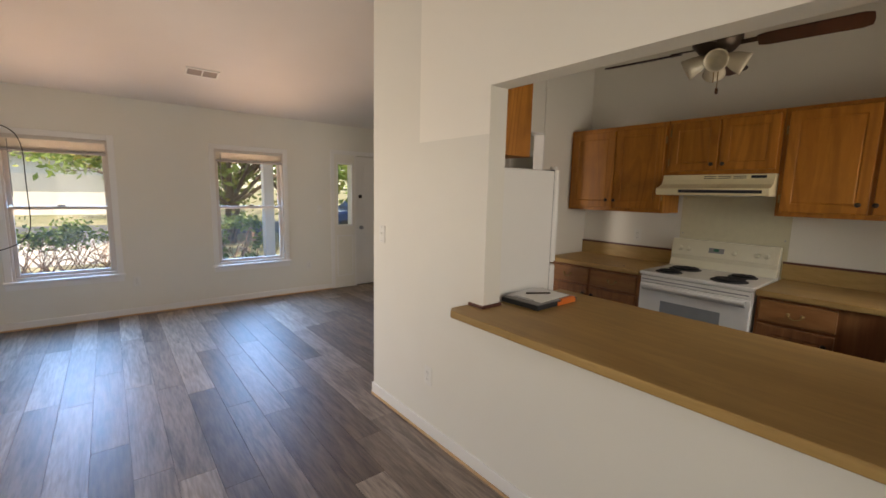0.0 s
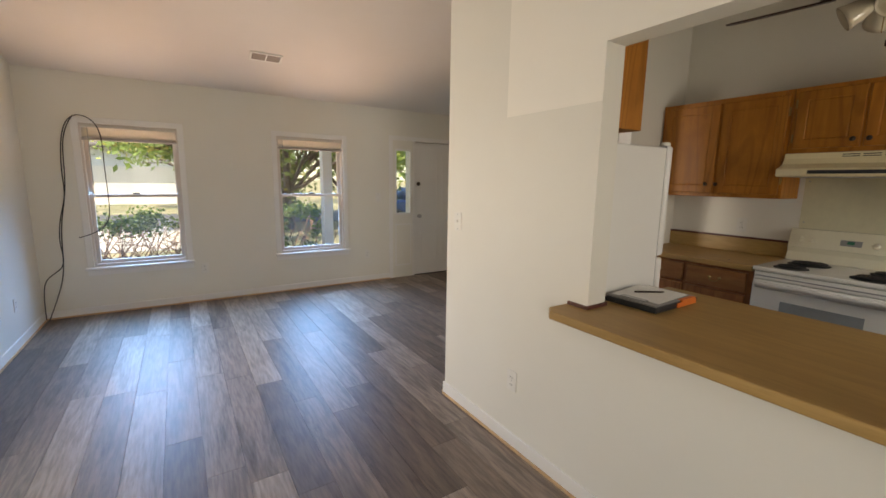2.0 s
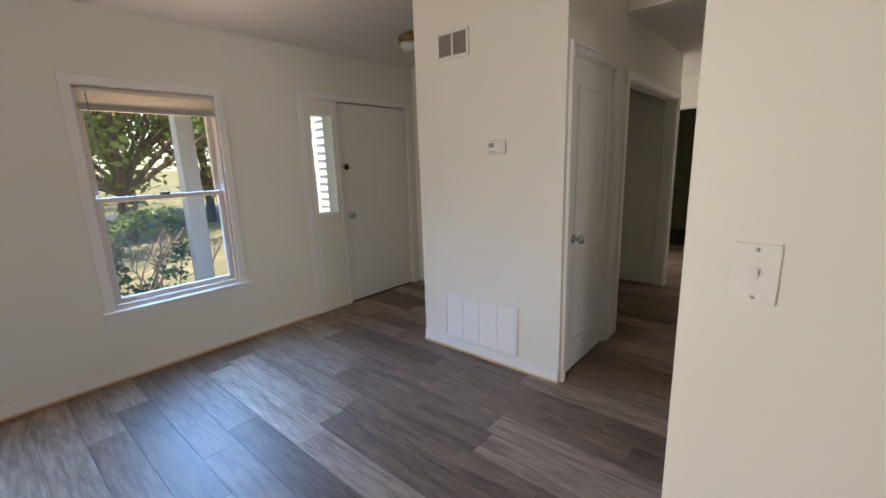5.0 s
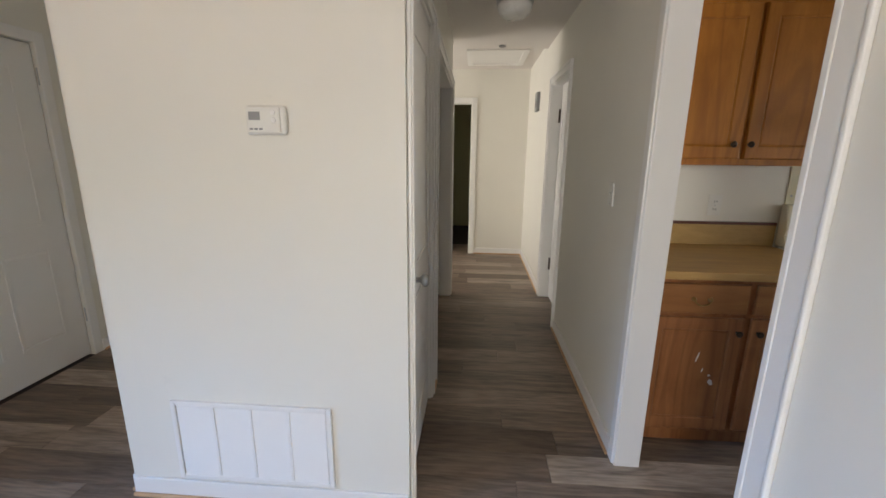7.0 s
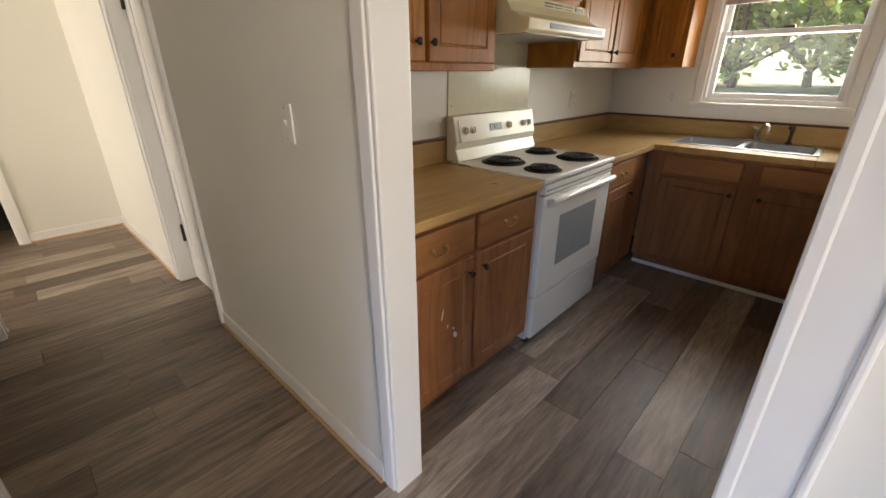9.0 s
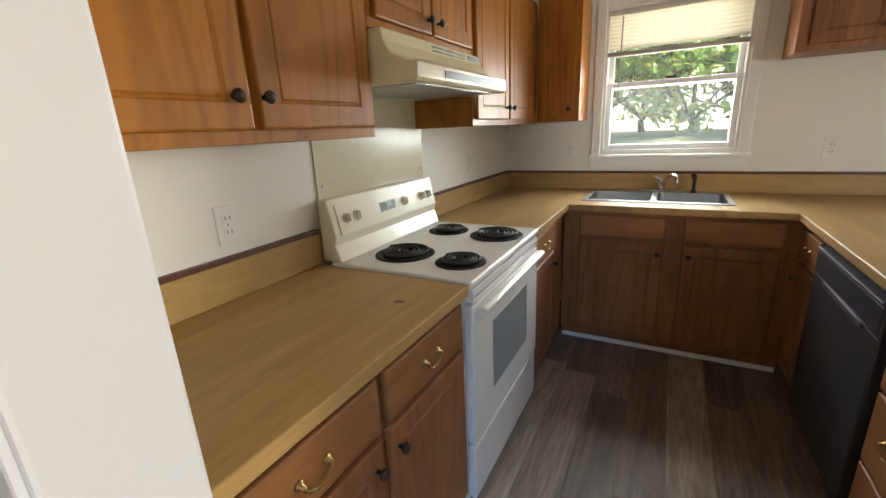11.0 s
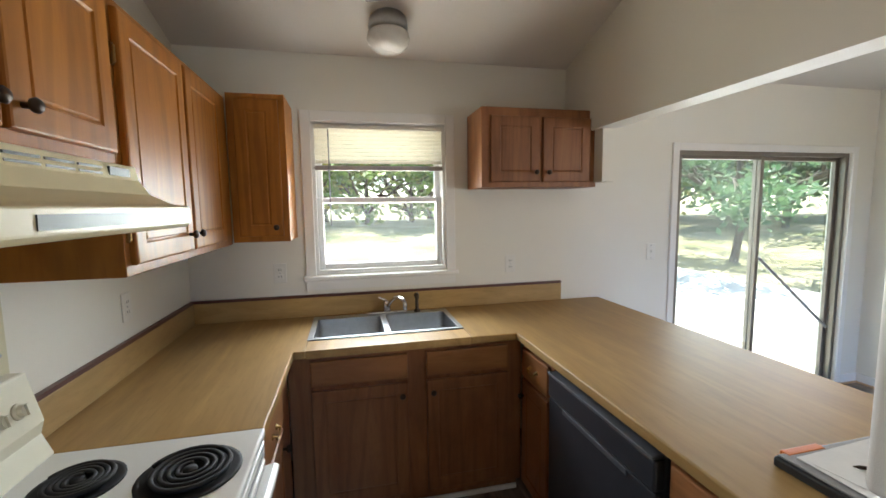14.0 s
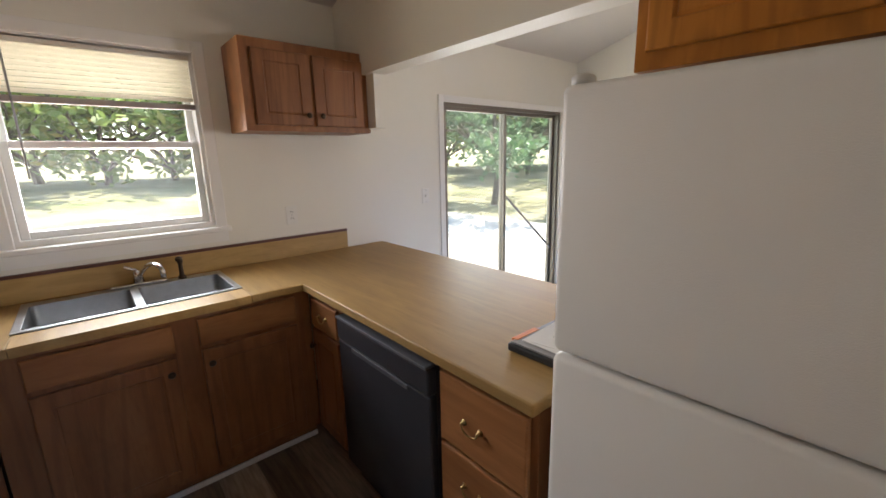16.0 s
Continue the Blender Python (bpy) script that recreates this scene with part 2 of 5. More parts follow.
CABLE = plain("black_cable", (0.015, 0.014, 0.013), 0.5)
LCD = plain("display_green", (0.05, 0.20, 0.13), 0.2)
SCRAPE = plain("chipped_paint", (0.75, 0.74, 0.72), 0.6)

FLOORM, n, l, b = material("vinyl_plank", 0.36)
info = n.new("ShaderNodeObjectInfo")
v = world_coords(n, l, (1.0, 0.10, 1.0))
off = n.new("ShaderNodeVectorMath"); off.operation = "SCALE"; off.inputs[0].default_value = (31.0, 17.0, 5.0)
l.new(info.outputs["Random"], off.inputs["Scale"])
add = n.new("ShaderNodeVectorMath"); add.operation = "ADD"
l.new(v, add.inputs[0]); l.new(off.outputs["Vector"], add.inputs[1])
v = add.outputs["Vector"]
tone = ramp(n, l, info.outputs["Random"], [(0.0, (0.135, 0.095, 0.069)), (0.3, (0.20, 0.148, 0.112)), (0.6, (0.26, 0.200, 0.155)), (0.85, (0.34, 0.270, 0.212)), (1.0, (0.42, 0.345, 0.275))])
g = noise_tex(n, l, v, 13, 7, 0.66, 1.2)
g2 = noise_tex(n, l, v, 70, 3, 0.5)
knots = noise_tex(n, l, v, 3.2, 3, 0.5, 0.6)
base = blend(n, l, tone, ramp(n, l, g, [(0.25, (0.30, 0.27, 0.25)), (0.5, (0.92, 0.92, 0.92)), (0.75, (1.35, 1.3, 1.24))]), 1.0, "MULTIPLY")
base = blend(n, l, base, ramp(n, l, g2, [(0.35, (0.72, 0.71, 0.70)), (0.6, (1.05, 1.05, 1.05))]), 1.0, "MULTIPLY")
base = blend(n, l, base, (0.055, 0.04, 0.032), ramp(n, l, knots, [(0.66, (0, 0, 0)), (0.78, (0.75, 0.75, 0.75))]))
l.new(base, b.inputs["Base Color"])
l.new(spread(n, l, g, 0.36, 0.54), b.inputs["Roughness"])
relief(n, l, b, g2, 0.10, 0.001)
JOINT = plain("plank_joint", (0.03, 0.025, 0.022), 0.7)

SIDING = paint("lap_siding_paint", (0.66, 0.68, 0.70), 0.5, 0.05, 0.1)
PORCHW = paint("porch_post_paint", (0.78, 0.74, 0.70), 0.5, 0.06, 0.1)
ROOFM = paint("shingle_roof", (0.10, 0.09, 0.085), 0.9, 0.3, 0.6, 40)
CONC = paint("concrete", (0.42, 0.40, 0.37), 0.85, 0.2, 0.4, 60)
ROADM = paint("asphalt", (0.06, 0.06, 0.062), 0.9, 0.2, 0.5, 80)
GRASSM, n, l, b = material("dry_lawn", 0.95)
v = world_coords(n, l, (1, 1, 1))
f1, f2 = noise_tex(n, l, v, 0.6, 6, 0.6), noise_tex(n, l, v, 14, 5, 0.7)
gcol = ramp(n, l, f1, [(0.3, (0.09, 0.11, 0.04)), (0.5, (0.20, 0.18, 0.10)), (0.7, (0.33, 0.29, 0.20))])
l.new(blend(n, l, gcol, ramp(n, l, f2, [(0.3, (0.6, 0.6, 0.55)), (0.7, (1.1, 1.1, 1.05))]), 1.0, "MULTIPLY"), b.inputs["Base Color"])
relief(n, l, b, f2, 0.8, 0.03)
BARK = paint("bark", (0.10, 0.075, 0.055), 0.9, 0.4, 0.9, 30)
TWIG = paint("red_twig", (0.38, 0.21, 0.14), 0.7, 0.3, 0.3, 40)
LEAF = leaf_material("shrub_leaf", (0.06, 0.10, 0.025), (0.22, 0.30, 0.07))
LEAFT = leaf_material("tree_leaf", (0.10, 0.17, 0.04), (0.24, 0.34, 0.09), (0.42, 0.36, 0.10))
LEAFP = leaf_material("pine_leaf", (0.05, 0.12, 0.06), (0.13, 0.22, 0.10))
CARM = plain("blue_car_paint", (0.03, 0.07, 0.20), 0.2, 0.4)
TYRE = plain("tyre_rubber", (0.02, 0.02, 0.02), 0.8)
DGLASS = plain("dark_glass", (0.03, 0.035, 0.04), 0.08)


# ---- mesh tools ----
def box(bm, x0, x1, y0, y1, z0, z1, m=None):
    vs = [bm.verts.new(p) for p in ((x0, y0, z0), (x1, y0, z0), (x1, y1, z0), (x0, y1, z0), (x0, y0, z1), (x1, y0, z1), (x1, y1, z1), (x0, y1, z1))]
    fs = [bm.faces.new([vs[i] for i in f]) for f in ((0, 3, 2, 1), (4, 5, 6, 7), (0, 1, 5, 4), (1, 2, 6, 5), (2, 3, 7, 6), (3, 0, 4, 7))]
    if m:
        bmesh.ops.transform(bm, matrix=m, verts=vs)
    return fs


def soft_box(x0, x1, y0, y1, z0, z1, r=0.004, seg=2):
    bm = bmesh.new()
    box(bm, x0, x1, y0, y1, z0, z1)
    bmesh.ops.bevel(bm, geom=bm.edges[:], offset=r, segments=seg, affect="EDGES", profile=0.5)
    return bm


def tube(bm, p, q, r0, r1=None, n=12, cap=True):
    """A straight tapered rod from p to q."""
    p, q = Vector(p), Vector(q)
    r1 = r0 if r1 is None else r1
    turn = (q - p).to_track_quat("Z", "Y")
    rings = []
    for c, r in ((p, r0), (q, r1)):
        rings.append([bm.verts.new(c + turn @ Vector((r * math.cos(a), r * math.sin(a), 0))) for a in (2 * math.pi * i / n for i in range(n))])
    for i in range(n):
        bm.faces.new((rings[0][i], rings[0][(i + 1) % n], rings[1][(i + 1) % n], rings[1][i]))
    if cap:
        bm.faces.new(rings[0][::-1])
        bm.faces.new(rings[1])


def sweep(bm, pts, r, n=10):
    """A bent rod of one piece along points; r may be a list."""
    pts = [Vector(p) for p in pts]
    rings = []
    for i, p in enumerate(pts):
        d = (pts[min(i + 1, len(pts) - 1)] - pts[max(i - 1, 0)]).normalized()
        turn = d.to_track_quat("Z", "Y")
        rr = r[i] if isinstance(r, (list, tuple)) else r
        rings.append([bm.verts.new(p + turn @ Vector((rr * math.cos(a), rr * math.sin(a), 0))) for a in (2 * math.pi * k / n for k in range(n))])
    for a, c in zip(rings, rings[1:]):
        k0 = min(range(n), key=lambda k: (c[k].co - a[0].co).length)
        for i in range(n):
            bm.faces.new((a[i], a[(i + 1) % n], c[(i + 1 + k0) % n], c[(i + k0) % n]))
    bm.faces.new(rings[0][::-1])
    bm.faces.new(rings[-1])


def lathe(bm, profile, n=24, m=None):
    """Turns (radius, height) pairs about z."""
    rings = []
    for r, h in profile:
        rings.append([bm.verts.new((max(r, 1e-4) * math.cos(a), max(r, 1e-4) * math.sin(a), h)) for a in (2 * math.pi * i / n for i in range(n))])
    for a, c in zip(rings, rings[1:]):
        for i in range(n):
            bm.faces.new((a[i], a[(i + 1) % n], c[(i + 1) % n], c[i]))
    bm.faces.new(rings[0][::-1])
    bm.faces.new(rings[-1])
    if m:
        bmesh.ops.transform(bm, matrix=m, verts=[x for r in rings for x in r])


def extrude(bm, outline, axis, a, c):
    """Extrudes an outline of 2D points along an axis from a to c."""
    def put(u, w, s):
        return {"x": (s, u, w), "y": (u, s, w), "z": (u, w, s)}[axis]
    lo, hi = [bm.verts.new(put(u, w, a)) for u, w in outline], [bm.verts.new(put(u, w, c)) for u, w in outline]
    k = len(outline)
    bm.faces.new(lo[::-1])
    bm.faces.new(hi)
    for i in range(k):
        bm.faces.new((lo[i], lo[(i + 1) % k], hi[(i + 1) % k], hi[i]))


def finish(bm, name, smooth=False):
    bmesh.ops.recalc_face_normals(bm, faces=bm.faces)
    me = bpy.data.meshes.new(name)
    bm.to_mesh(me)
    bm.free()
    if smooth:
        for p in me.polygons:
            p.use_smooth = True
    return me


def part(name, bm, mat, parent=None, label="", smooth=False, m=None):
    me = finish(bm, name, smooth)
    me.materials.append(mat)
    ob = new(name, me)
    if parent:
        ob.parent = parent
    if m:
        ob.matrix_basis = m
    if label:
        ob["label"] = label
    return ob


def rounded(ob, width=0.003, seg=2):
    mod = ob.modifiers.new("edge", "BEVEL")
    mod.width, mod.segments, mod.limit_method, mod.angle_limit = width, seg, "ANGLE", radians(40)
    return ob


def empty(name, m, label, category, group=""):
    ob = new(name)
    ob.matrix_basis = m
    ob.empty_display_size = 0.05
    return tagged(ob, label, category, group)


def setting(name, bm, mat, label, category="wall"):
    return tagged(part(name, bm, mat), label, category, kind="structure")


def pierced(bm, axis, u0, u1, w0, w1, z0, z1, holes=(), top=None):
    """A wall that runs along axis from u0 to u1, between w0 and w1 across, with holes (u0, u1, z0, z1) through it. top(y): sloped upper edge."""
    us = sorted({u0, u1, *[h[0] for h in holes], *[h[1] for h in holes]})
    zs = sorted({z0, z1, *[h[2] for h in holes], *[h[3] for h in holes]})
    us, zs = [u for u in us if u0 <= u <= u1], [z for z in zs if z0 <= z <= z1]
    for a, c in zip(us, us[1:]):
        for e, f in zip(zs, zs[1:]):
            if any(h[0] <= (a + c) / 2 <= h[1] and h[2] <= (e + f) / 2 <= h[3] for h in holes):
                continue
            box(bm, *((a, c, w0, w1) if axis == "x" else (w0, w1, a, c)), e, f)


def gable_piece(bm, x0, x1, y0, y1, z0):
    """Upper wall under the vault, between x0 and x1, from height z0 to the ceiling."""
    ys = [y0] + ([YR] if y0 < YR < y1 else []) + [y1]
    outline = [(y0, z0), (y1, z0)] + [(y, EAVE + SLOPE * min(y - YS, YN - y) + 0.03) for y in reversed(ys)]
    extrude(bm, outline, "x", x0, x1)

# ---- structure ----
W1 = (1.055, 1.895, 0.515, 1.985)
W2 = (2.925, 3.772, 0.515, 1.985)
SIDEL = (4.575, 4.805, 0.975, 1.895)
FDOOR = (4.885, 5.802, 0.0, 2.032)
WK = (4.268, 5.085, 1.17, 2.085)
SLIDE = (0.87, 2.53, 0.0, 1.955)
WW = (5.32, 6.13, 0.685, 1.985)
T = 0.15

bm = bmesh.new()
pierced(bm, "x", XW - T, 9.3, YN, YN + T, 0, EAVE + 0.12, [W1, W2, SIDEL, FDOOR, (7.75, 8.75, 0.7, 2.05)])
setting("wall_north", bm, WALL, "off-white painted front wall with two windows and the entry door")
bm = bmesh.new()
pierced(bm, "x", XW - T, XE + T, YS - T, YS, 0, EAVE + 0.12, [SLIDE, WK])
setting("wall_south", bm, WALL, "off-white painted rear wall with sink window and sliding door")
bm = bmesh.new()
pierced(bm, "y", YS, YN, XW - T, XW, 0, EAVE, [WW])
gable_piece(bm, XW - T, XW, YS, YN, EAVE)
setting("wall_west", bm, WALL, "off-white painted gable wall with a window")
# wall with the serving hatch
bm = bmesh.new()
pierced(bm, "y", YS, 4.178, XP, XP2, 0, EAVE - 0.02, [(YS, 3.052, 0.875, 2.015)])
gable_piece(bm, XP, XP2, YS, 4.178, EAVE - 0.02)
setting("wall_serving_hatch", bm, WALL, "off-white painted wall with a wide serving hatch to the kitchen")
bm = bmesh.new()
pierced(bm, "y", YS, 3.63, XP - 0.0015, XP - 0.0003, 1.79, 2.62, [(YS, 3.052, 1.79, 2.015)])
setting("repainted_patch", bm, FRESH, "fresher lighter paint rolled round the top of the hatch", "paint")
bm = bmesh.new()
box(bm, XP, XP2 - 0.035, YS, 1.42, 1.705, 2.015)
setting("wall_hatch_stub", bm, WALL, "short hanging piece of painted wall beside the cabinet")
bm = bmesh.new()
pierced(bm, "y", YS, 4.05, XE, XE + T, 0, EAVE)
gable_piece(bm, XE, XE + T, YS, 4.05, EAVE)
setting("wall_stove", bm, WALL, "white painted kitchen wall behind the stove")
# wall between the kitchen and the hall
bm = bmesh.new()
box(bm, XP2, 4.20, 4.06, 4.178, 0, 3.50)
box(bm, 4.20, 5.03, 4.06, 4.155, 2.065, 3.50)
setting("wall_kitchen_doorway", bm, WALL, "off-white painted wall beside the fridge and above the kitchen doorway")
bm = bmesh.new()
pierced(bm, "x", 5.03, 9.25, 4.05, 4.155, 0, 3.50, [(6.62, 7.38, 0, 2.04)])
setting("wall_hall_south", bm, WALL, "white painted hall wall with a doorway")
# closet block and hall
bm = bmesh.new()
box(bm, XC, XC + 0.1, YCS + 0.1, YCN, 0, 2.5)
extrude(bm, [(YCS + 0.1, 2.5), (YCN, 2.5), (YCN, EAVE + SLOPE * (YN - YCN) + 0.02), (YCS + 0.1, EAVE + SLOPE * (YN - YCS) + 0.02)], "x", XC, XC + 0.1)
setting("wall_closet_west", bm, WALL, "white painted closet wall with thermostat and return grille")
bm = bmesh.new()
pierced(bm, "x", XC, 7.42, YCS, YCS + 0.1, 0, 3.2, [(4.752, 5.50, 0, 2.03), (5.72, 7.30, 0, 2.0)])
setting("wall_hall_north", bm, WALL, "white painted hall wall with closet doors")
bm = bmesh.new()
box(bm, XC + 0.1, XF, YCN - 0.1, YCN, 0, 2.86)
setting("wall_closet_north", bm, WALL, "white painted closet wall towards the entry")
bm = bmesh.new()
box(bm, XF, XF + 0.1, YCN - 0.1, YN, 0, 2.86)
setting("wall_foyer_east", bm, WALL, "white painted entry wall beside the front door")
bm = bmesh.new()
box(bm, XH, XH + 0.1, 4.155, YCS, 2.42, 3.5)
setting("wall_hall_header", bm, WALL, "painted header where the hall ceiling drops")
bm = bmesh.new()
pierced(bm, "y", 4.05, YN, 9.11, 9.21, 0, 2.6, [(4.90, 5.66, 0, 2.05)])
setting("wall_hall_end", bm, WALL, "white painted wall at the end of the hall")
bm = bmesh.new()
box(bm, 5.72, 7.42, 5.85, 5.95, 0, 2.5)
box(bm, 5.62, 5.72, YCS + 0.1, YCN - 0.1, 0, 2.5)
box(bm, 7.32, 7.42, YCS + 0.1, YN, 0, 2.6)
setting("wall_laundry", bm, WALL, "painted inner walls of a hall closet")
bm = bmesh.new()
box(bm, 9.21, 11.4, 3.95, 4.05, 0, 2.5)
box(bm, 9.21, 11.4, 6.6, 6.7, 0, 2.5)
box(bm, 11.4, 11.5, 3.95, 6.7, 0, 2.5)
setting("wall_bedroom", bm, OLIVE, "olive painted bedroom walls past the hall door")
bm = bmesh.new()
box(bm, 9.21, 11.5, 3.95, 6.7, 2.44, 2.5)
setting("ceiling_bedroom", bm, CEIL, "plain white bedroom ceiling", "ceiling")

# vaulted ceiling
bm = bmesh.new()
for a, c in ((YS - T, YR), (YN + T, YR)):
    za, zc = EAVE - SLOPE * T, EAVE + SLOPE * (YR - YS)
    extrude(bm, [(a, za), (c, zc), (c, zc + 0.12), (a, za + 0.12)], "x", XW - T, XF + 0.1)
setting("ceiling", bm, CEIL, "vaulted off-white textured ceiling", "ceiling")
bm = bmesh.new()
box(bm, XH + 0.1, 7.80, 4.155, YCS, 2.42, 2.56)
box(bm, 7.80, 9.11, 4.155, YN, 2.475, 2.56)
box(bm, 5.72, 7.32, YCS + 0.1, 5.85, 2.40, 2.5)
setting("ceiling_hall", bm, CEIL, "flat white hall ceiling, lower than the vault", "ceiling")
bm = bmesh.new()
for a in ((8.02, 8.80, 4.30, 4.36), (8.02, 8.80, 4.90, 4.96), (8.02, 8.08, 4.36, 4.90), (8.74, 8.80, 4.36, 4.90)):
    box(bm, *a, 2.455, 2.475)
box(bm, 8.08, 8.74, 4.36, 4.90, 2.468, 2.475)
setting("attic_hatch", bm, TRIM, "white framed attic hatch in the hall ceiling", "hatch")


# ---- windows and doors ----
def frame_ring(bm, u0, u1, z0, z1, wdt, w0, w1, axis="x", sides="lrtb"):
    def put(a, c, e, f):
        box(bm, *((a, c, w0, w1) if axis == "x" else (w0, w1, a, c)), e, f)
    if "l" in sides:
        put(u0, u0 + wdt, z0, z1)
    if "r" in sides:
        put(u1 - wdt, u1, z0, z1)
    if "t" in sides:
        put(u0 + wdt, u1 - wdt, z1 - wdt, z1)
    if "b" in sides:
        put(u0 + wdt, u1 - wdt, z0, z0 + wdt)


def window(name, hole, w_in, side, axis, sash, label, rail, case=0.055):
    """A double-hung window. w_in: the wall's inner face; side: +1 when outdoors lies towards +axis."""
    u0, u1, z0, z1 = hole
    top = tagged(new(name), label, "window", kind="structure")
    s = side

    def span(a, c):
        return (w_in + s * a, w_in + s * c) if s > 0 else (w_in + s * c, w_in + s * a)

    def pc(nm, bmx, mat, lab="", parent=None):
        return part(nm, bmx, mat, parent or top, lab)

    bm = bmesh.new()
    frame_ring(bm, u0 - case, u1 + case, z0 - 0.02, z1 + case, case + 0.004, *span(-0.016, 0.0), axis, "lrt")
    rounded(pc("casing", bm, TRIM), 0.004)
    bm = bmesh.new()
    frame_ring(bm, u0, u1, z0, z1, 0.022, *span(0.0, 0.13), axis)
    pc("window_frame", bm, sash)
    bm = bmesh.new()
    a, c = span(-0.05, 0.06)
    box(bm, *((u0 - case - 0.014, u1 + case + 0.014, a, c) if axis == "x" else (a, c, u0 - case - 0.014, u1 + case + 0.014)), z0 - 0.035, z0 - 0.008)
    rounded(pc("window_sill", bm, TRIM), 0.006)
    bm = bmesh.new()
    a, c = span(-0.014, 0.0)
    box(bm, *((u0 - case, u1 + case, a, c) if axis == "x" else (a, c, u0 - case, u1 + case)), z0 - 0.095, z0 - 0.036)
    pc("apron", bm, TRIM)
    for nm, lo, hi, dep in (("lower_sash", z0 + 0.022, rail + 0.018, 0.045), ("upper_sash", rail - 0.018, z1 - 0.022, 0.085)):
        bm = bmesh.new()
        frame_ring(bm, u0 + 0.022, u1 - 0.022, lo, hi, 0.034, *span(dep, dep + 0.034), axis)
        sh = rounded(pc(nm, bm, sash), 0.004)
        bm = bmesh.new()
        a, c = span(dep + 0.014, dep + 0.018)
        e = (u0 + 0.05, u1 - 0.05)
        box(bm, *((*e, a, c) if axis == "x" else (a, c, *e)), lo + 0.028, hi - 0.028)
        g = part("pane", bm, GLASSR if name == "window_3" else GLASS, sh)
        g.visible_shadow = False
    bm = bmesh.new()
    a, c = span(0.02, 0.045)
    mid = (u0 + u1) / 2
    box(bm, *((mid - 0.03, mid + 0.03, a, c) if axis == "x" else (a, c, mid - 0.03, mid + 0.03)), rail + 0.018, rail + 0.034)
    pc("sash_lock", bm, BRONZE)
    return top


def blinds(hole, w_in, side, axis, bottom, label, gap=0.02, wand=True, vinyl=None):
    """A raised mini blind inside the window's head."""
    u0, u1, _, z1 = hole
    u0, u1 = u0 + 0.012, u1 - 0.012

    def ax(a, c, lo, hi):
        a, c = sorted((w_in + side * a, w_in + side * c))
        return (lo, hi, a, c) if axis == "x" else (a, c, lo, hi)
    top = empty("window_blind", Matrix(), label, "blind")
    bm = bmesh.new()
    box(bm, *ax(0.0, 0.03, u0, u1), z1 - 0.045, z1 - 0.012)
    rounded(part("headrail", bm, VINYLB, top), 0.003)
    z, k = z1 - 0.055, 0
    while z > bottom + 0.03:
        bm = bmesh.new()
        a, c = sorted((w_in + side * 0.002, w_in + side * 0.028))
        tip = 0.0085
        pts = [(a, z - tip), ((a + c) / 2, z + 0.003), (c, z + tip)] if side < 0 else [(a, z + tip), ((a + c) / 2, z + 0.003), (c, z - tip)]
        for (pa, za), (pb, zb) in zip(pts, pts[1:]):
            q = [(u0, pa, za), (u1, pa, za), (u1, pb, zb), (u0, pb, zb)]
            for dz in (0, 0.0012):
                vs = [bm.verts.new((x, y, zz + dz) if axis == "x" else (y, x, zz + dz)) for x, y, zz in q]
                bm.faces.new(vs)
        part("slat", bm, vinyl or VINYLB, top)
        z -= gap
    bm = bmesh.new()
    box(bm, *ax(0.0, 0.032, u0, u1), bottom, bottom + 0.028)
    rounded(part("bottom_rail", bm, BLINDRAIL, top, "darker bottom rail"), 0.003)
    if wand:
        bm = bmesh.new()
        x = u1 - 0.09 if side < 0 else u0 + 0.06
        y = w_in + side * -0.004
        p = (x, y) if axis == "x" else (y, x)
        tube(bm, (*p, z1 - 0.05), (*p, z1 - 0.62), 0.004, n=6)
        part("wand", bm, GREYP, top, "thin tilt wand")
    return top


window("window_1", W1, YN, 1, "x", SASH, "beige double-hung window with a narrow painted casing", 1.25)
window("window_2", W2, YN, 1, "x", SASH, "beige double-hung window with a narrow painted casing", 1.25)
window("window_3", WK, YS, -1, "x", SASHK, "white double-hung window above the sink", 1.616)
window("window_4", WW, XW, -1, "y", SASH, "beige double-hung window in the gable wall", 1.345)
blinds(W1, YN, 1, "x", 1.815, "white mini blind drawn up at the window head", 0.011, True)
blinds(W2, YN, 1, "x", 1.825, "white mini blind drawn up at the window head", 0.011, True)
blinds(WK, YS, -1, "x", 1.795, "cream mini blind half lowered above the sink", 0.023, True, VINYLK)
blinds(WW, XW, -1, "y", 1.86, "white mini blind drawn up at the window head", 0.011, False)

# hall-end bedroom window, only its light is seen
bm = bmesh.new()
frame_ring(bm, 7.75, 8.75, 0.7, 2.05, 0.05, YN + 0.04, YN + 0.1)
tagged(part("window_5", bm, SASH), "plain window frame in the far room", "window", kind="structure")

# front door with its sidelight
door = tagged(new("door_1"), "closed white panelled front door with nickel knob", "door", kind="structure")
bm = bmesh.new()
fs = box(bm, FDOOR[0] + 0.006, FDOOR[1] - 0.006, YN + 0.02, YN + 0.062, 0.012, 2.022)
leaf = rounded(part("door_leaf", bm, DOORP, door), 0.002)
for a, c, e, f in ((0.13, 0.41, 0.95, 1.88), (0.50, 0.78, 0.95, 1.88), (0.13, 0.41, 0.22, 0.80), (0.50, 0.78, 0.22, 0.80)):
    bm = bmesh.new()
    frame_ring(bm, FDOOR[0] + a, FDOOR[0] + c, e, f, 0.02, YN + 0.0165, YN + 0.0205)
    rounded(part("panel_moulding", bm, DOORP, door), 0.003)
bm = bmesh.new()
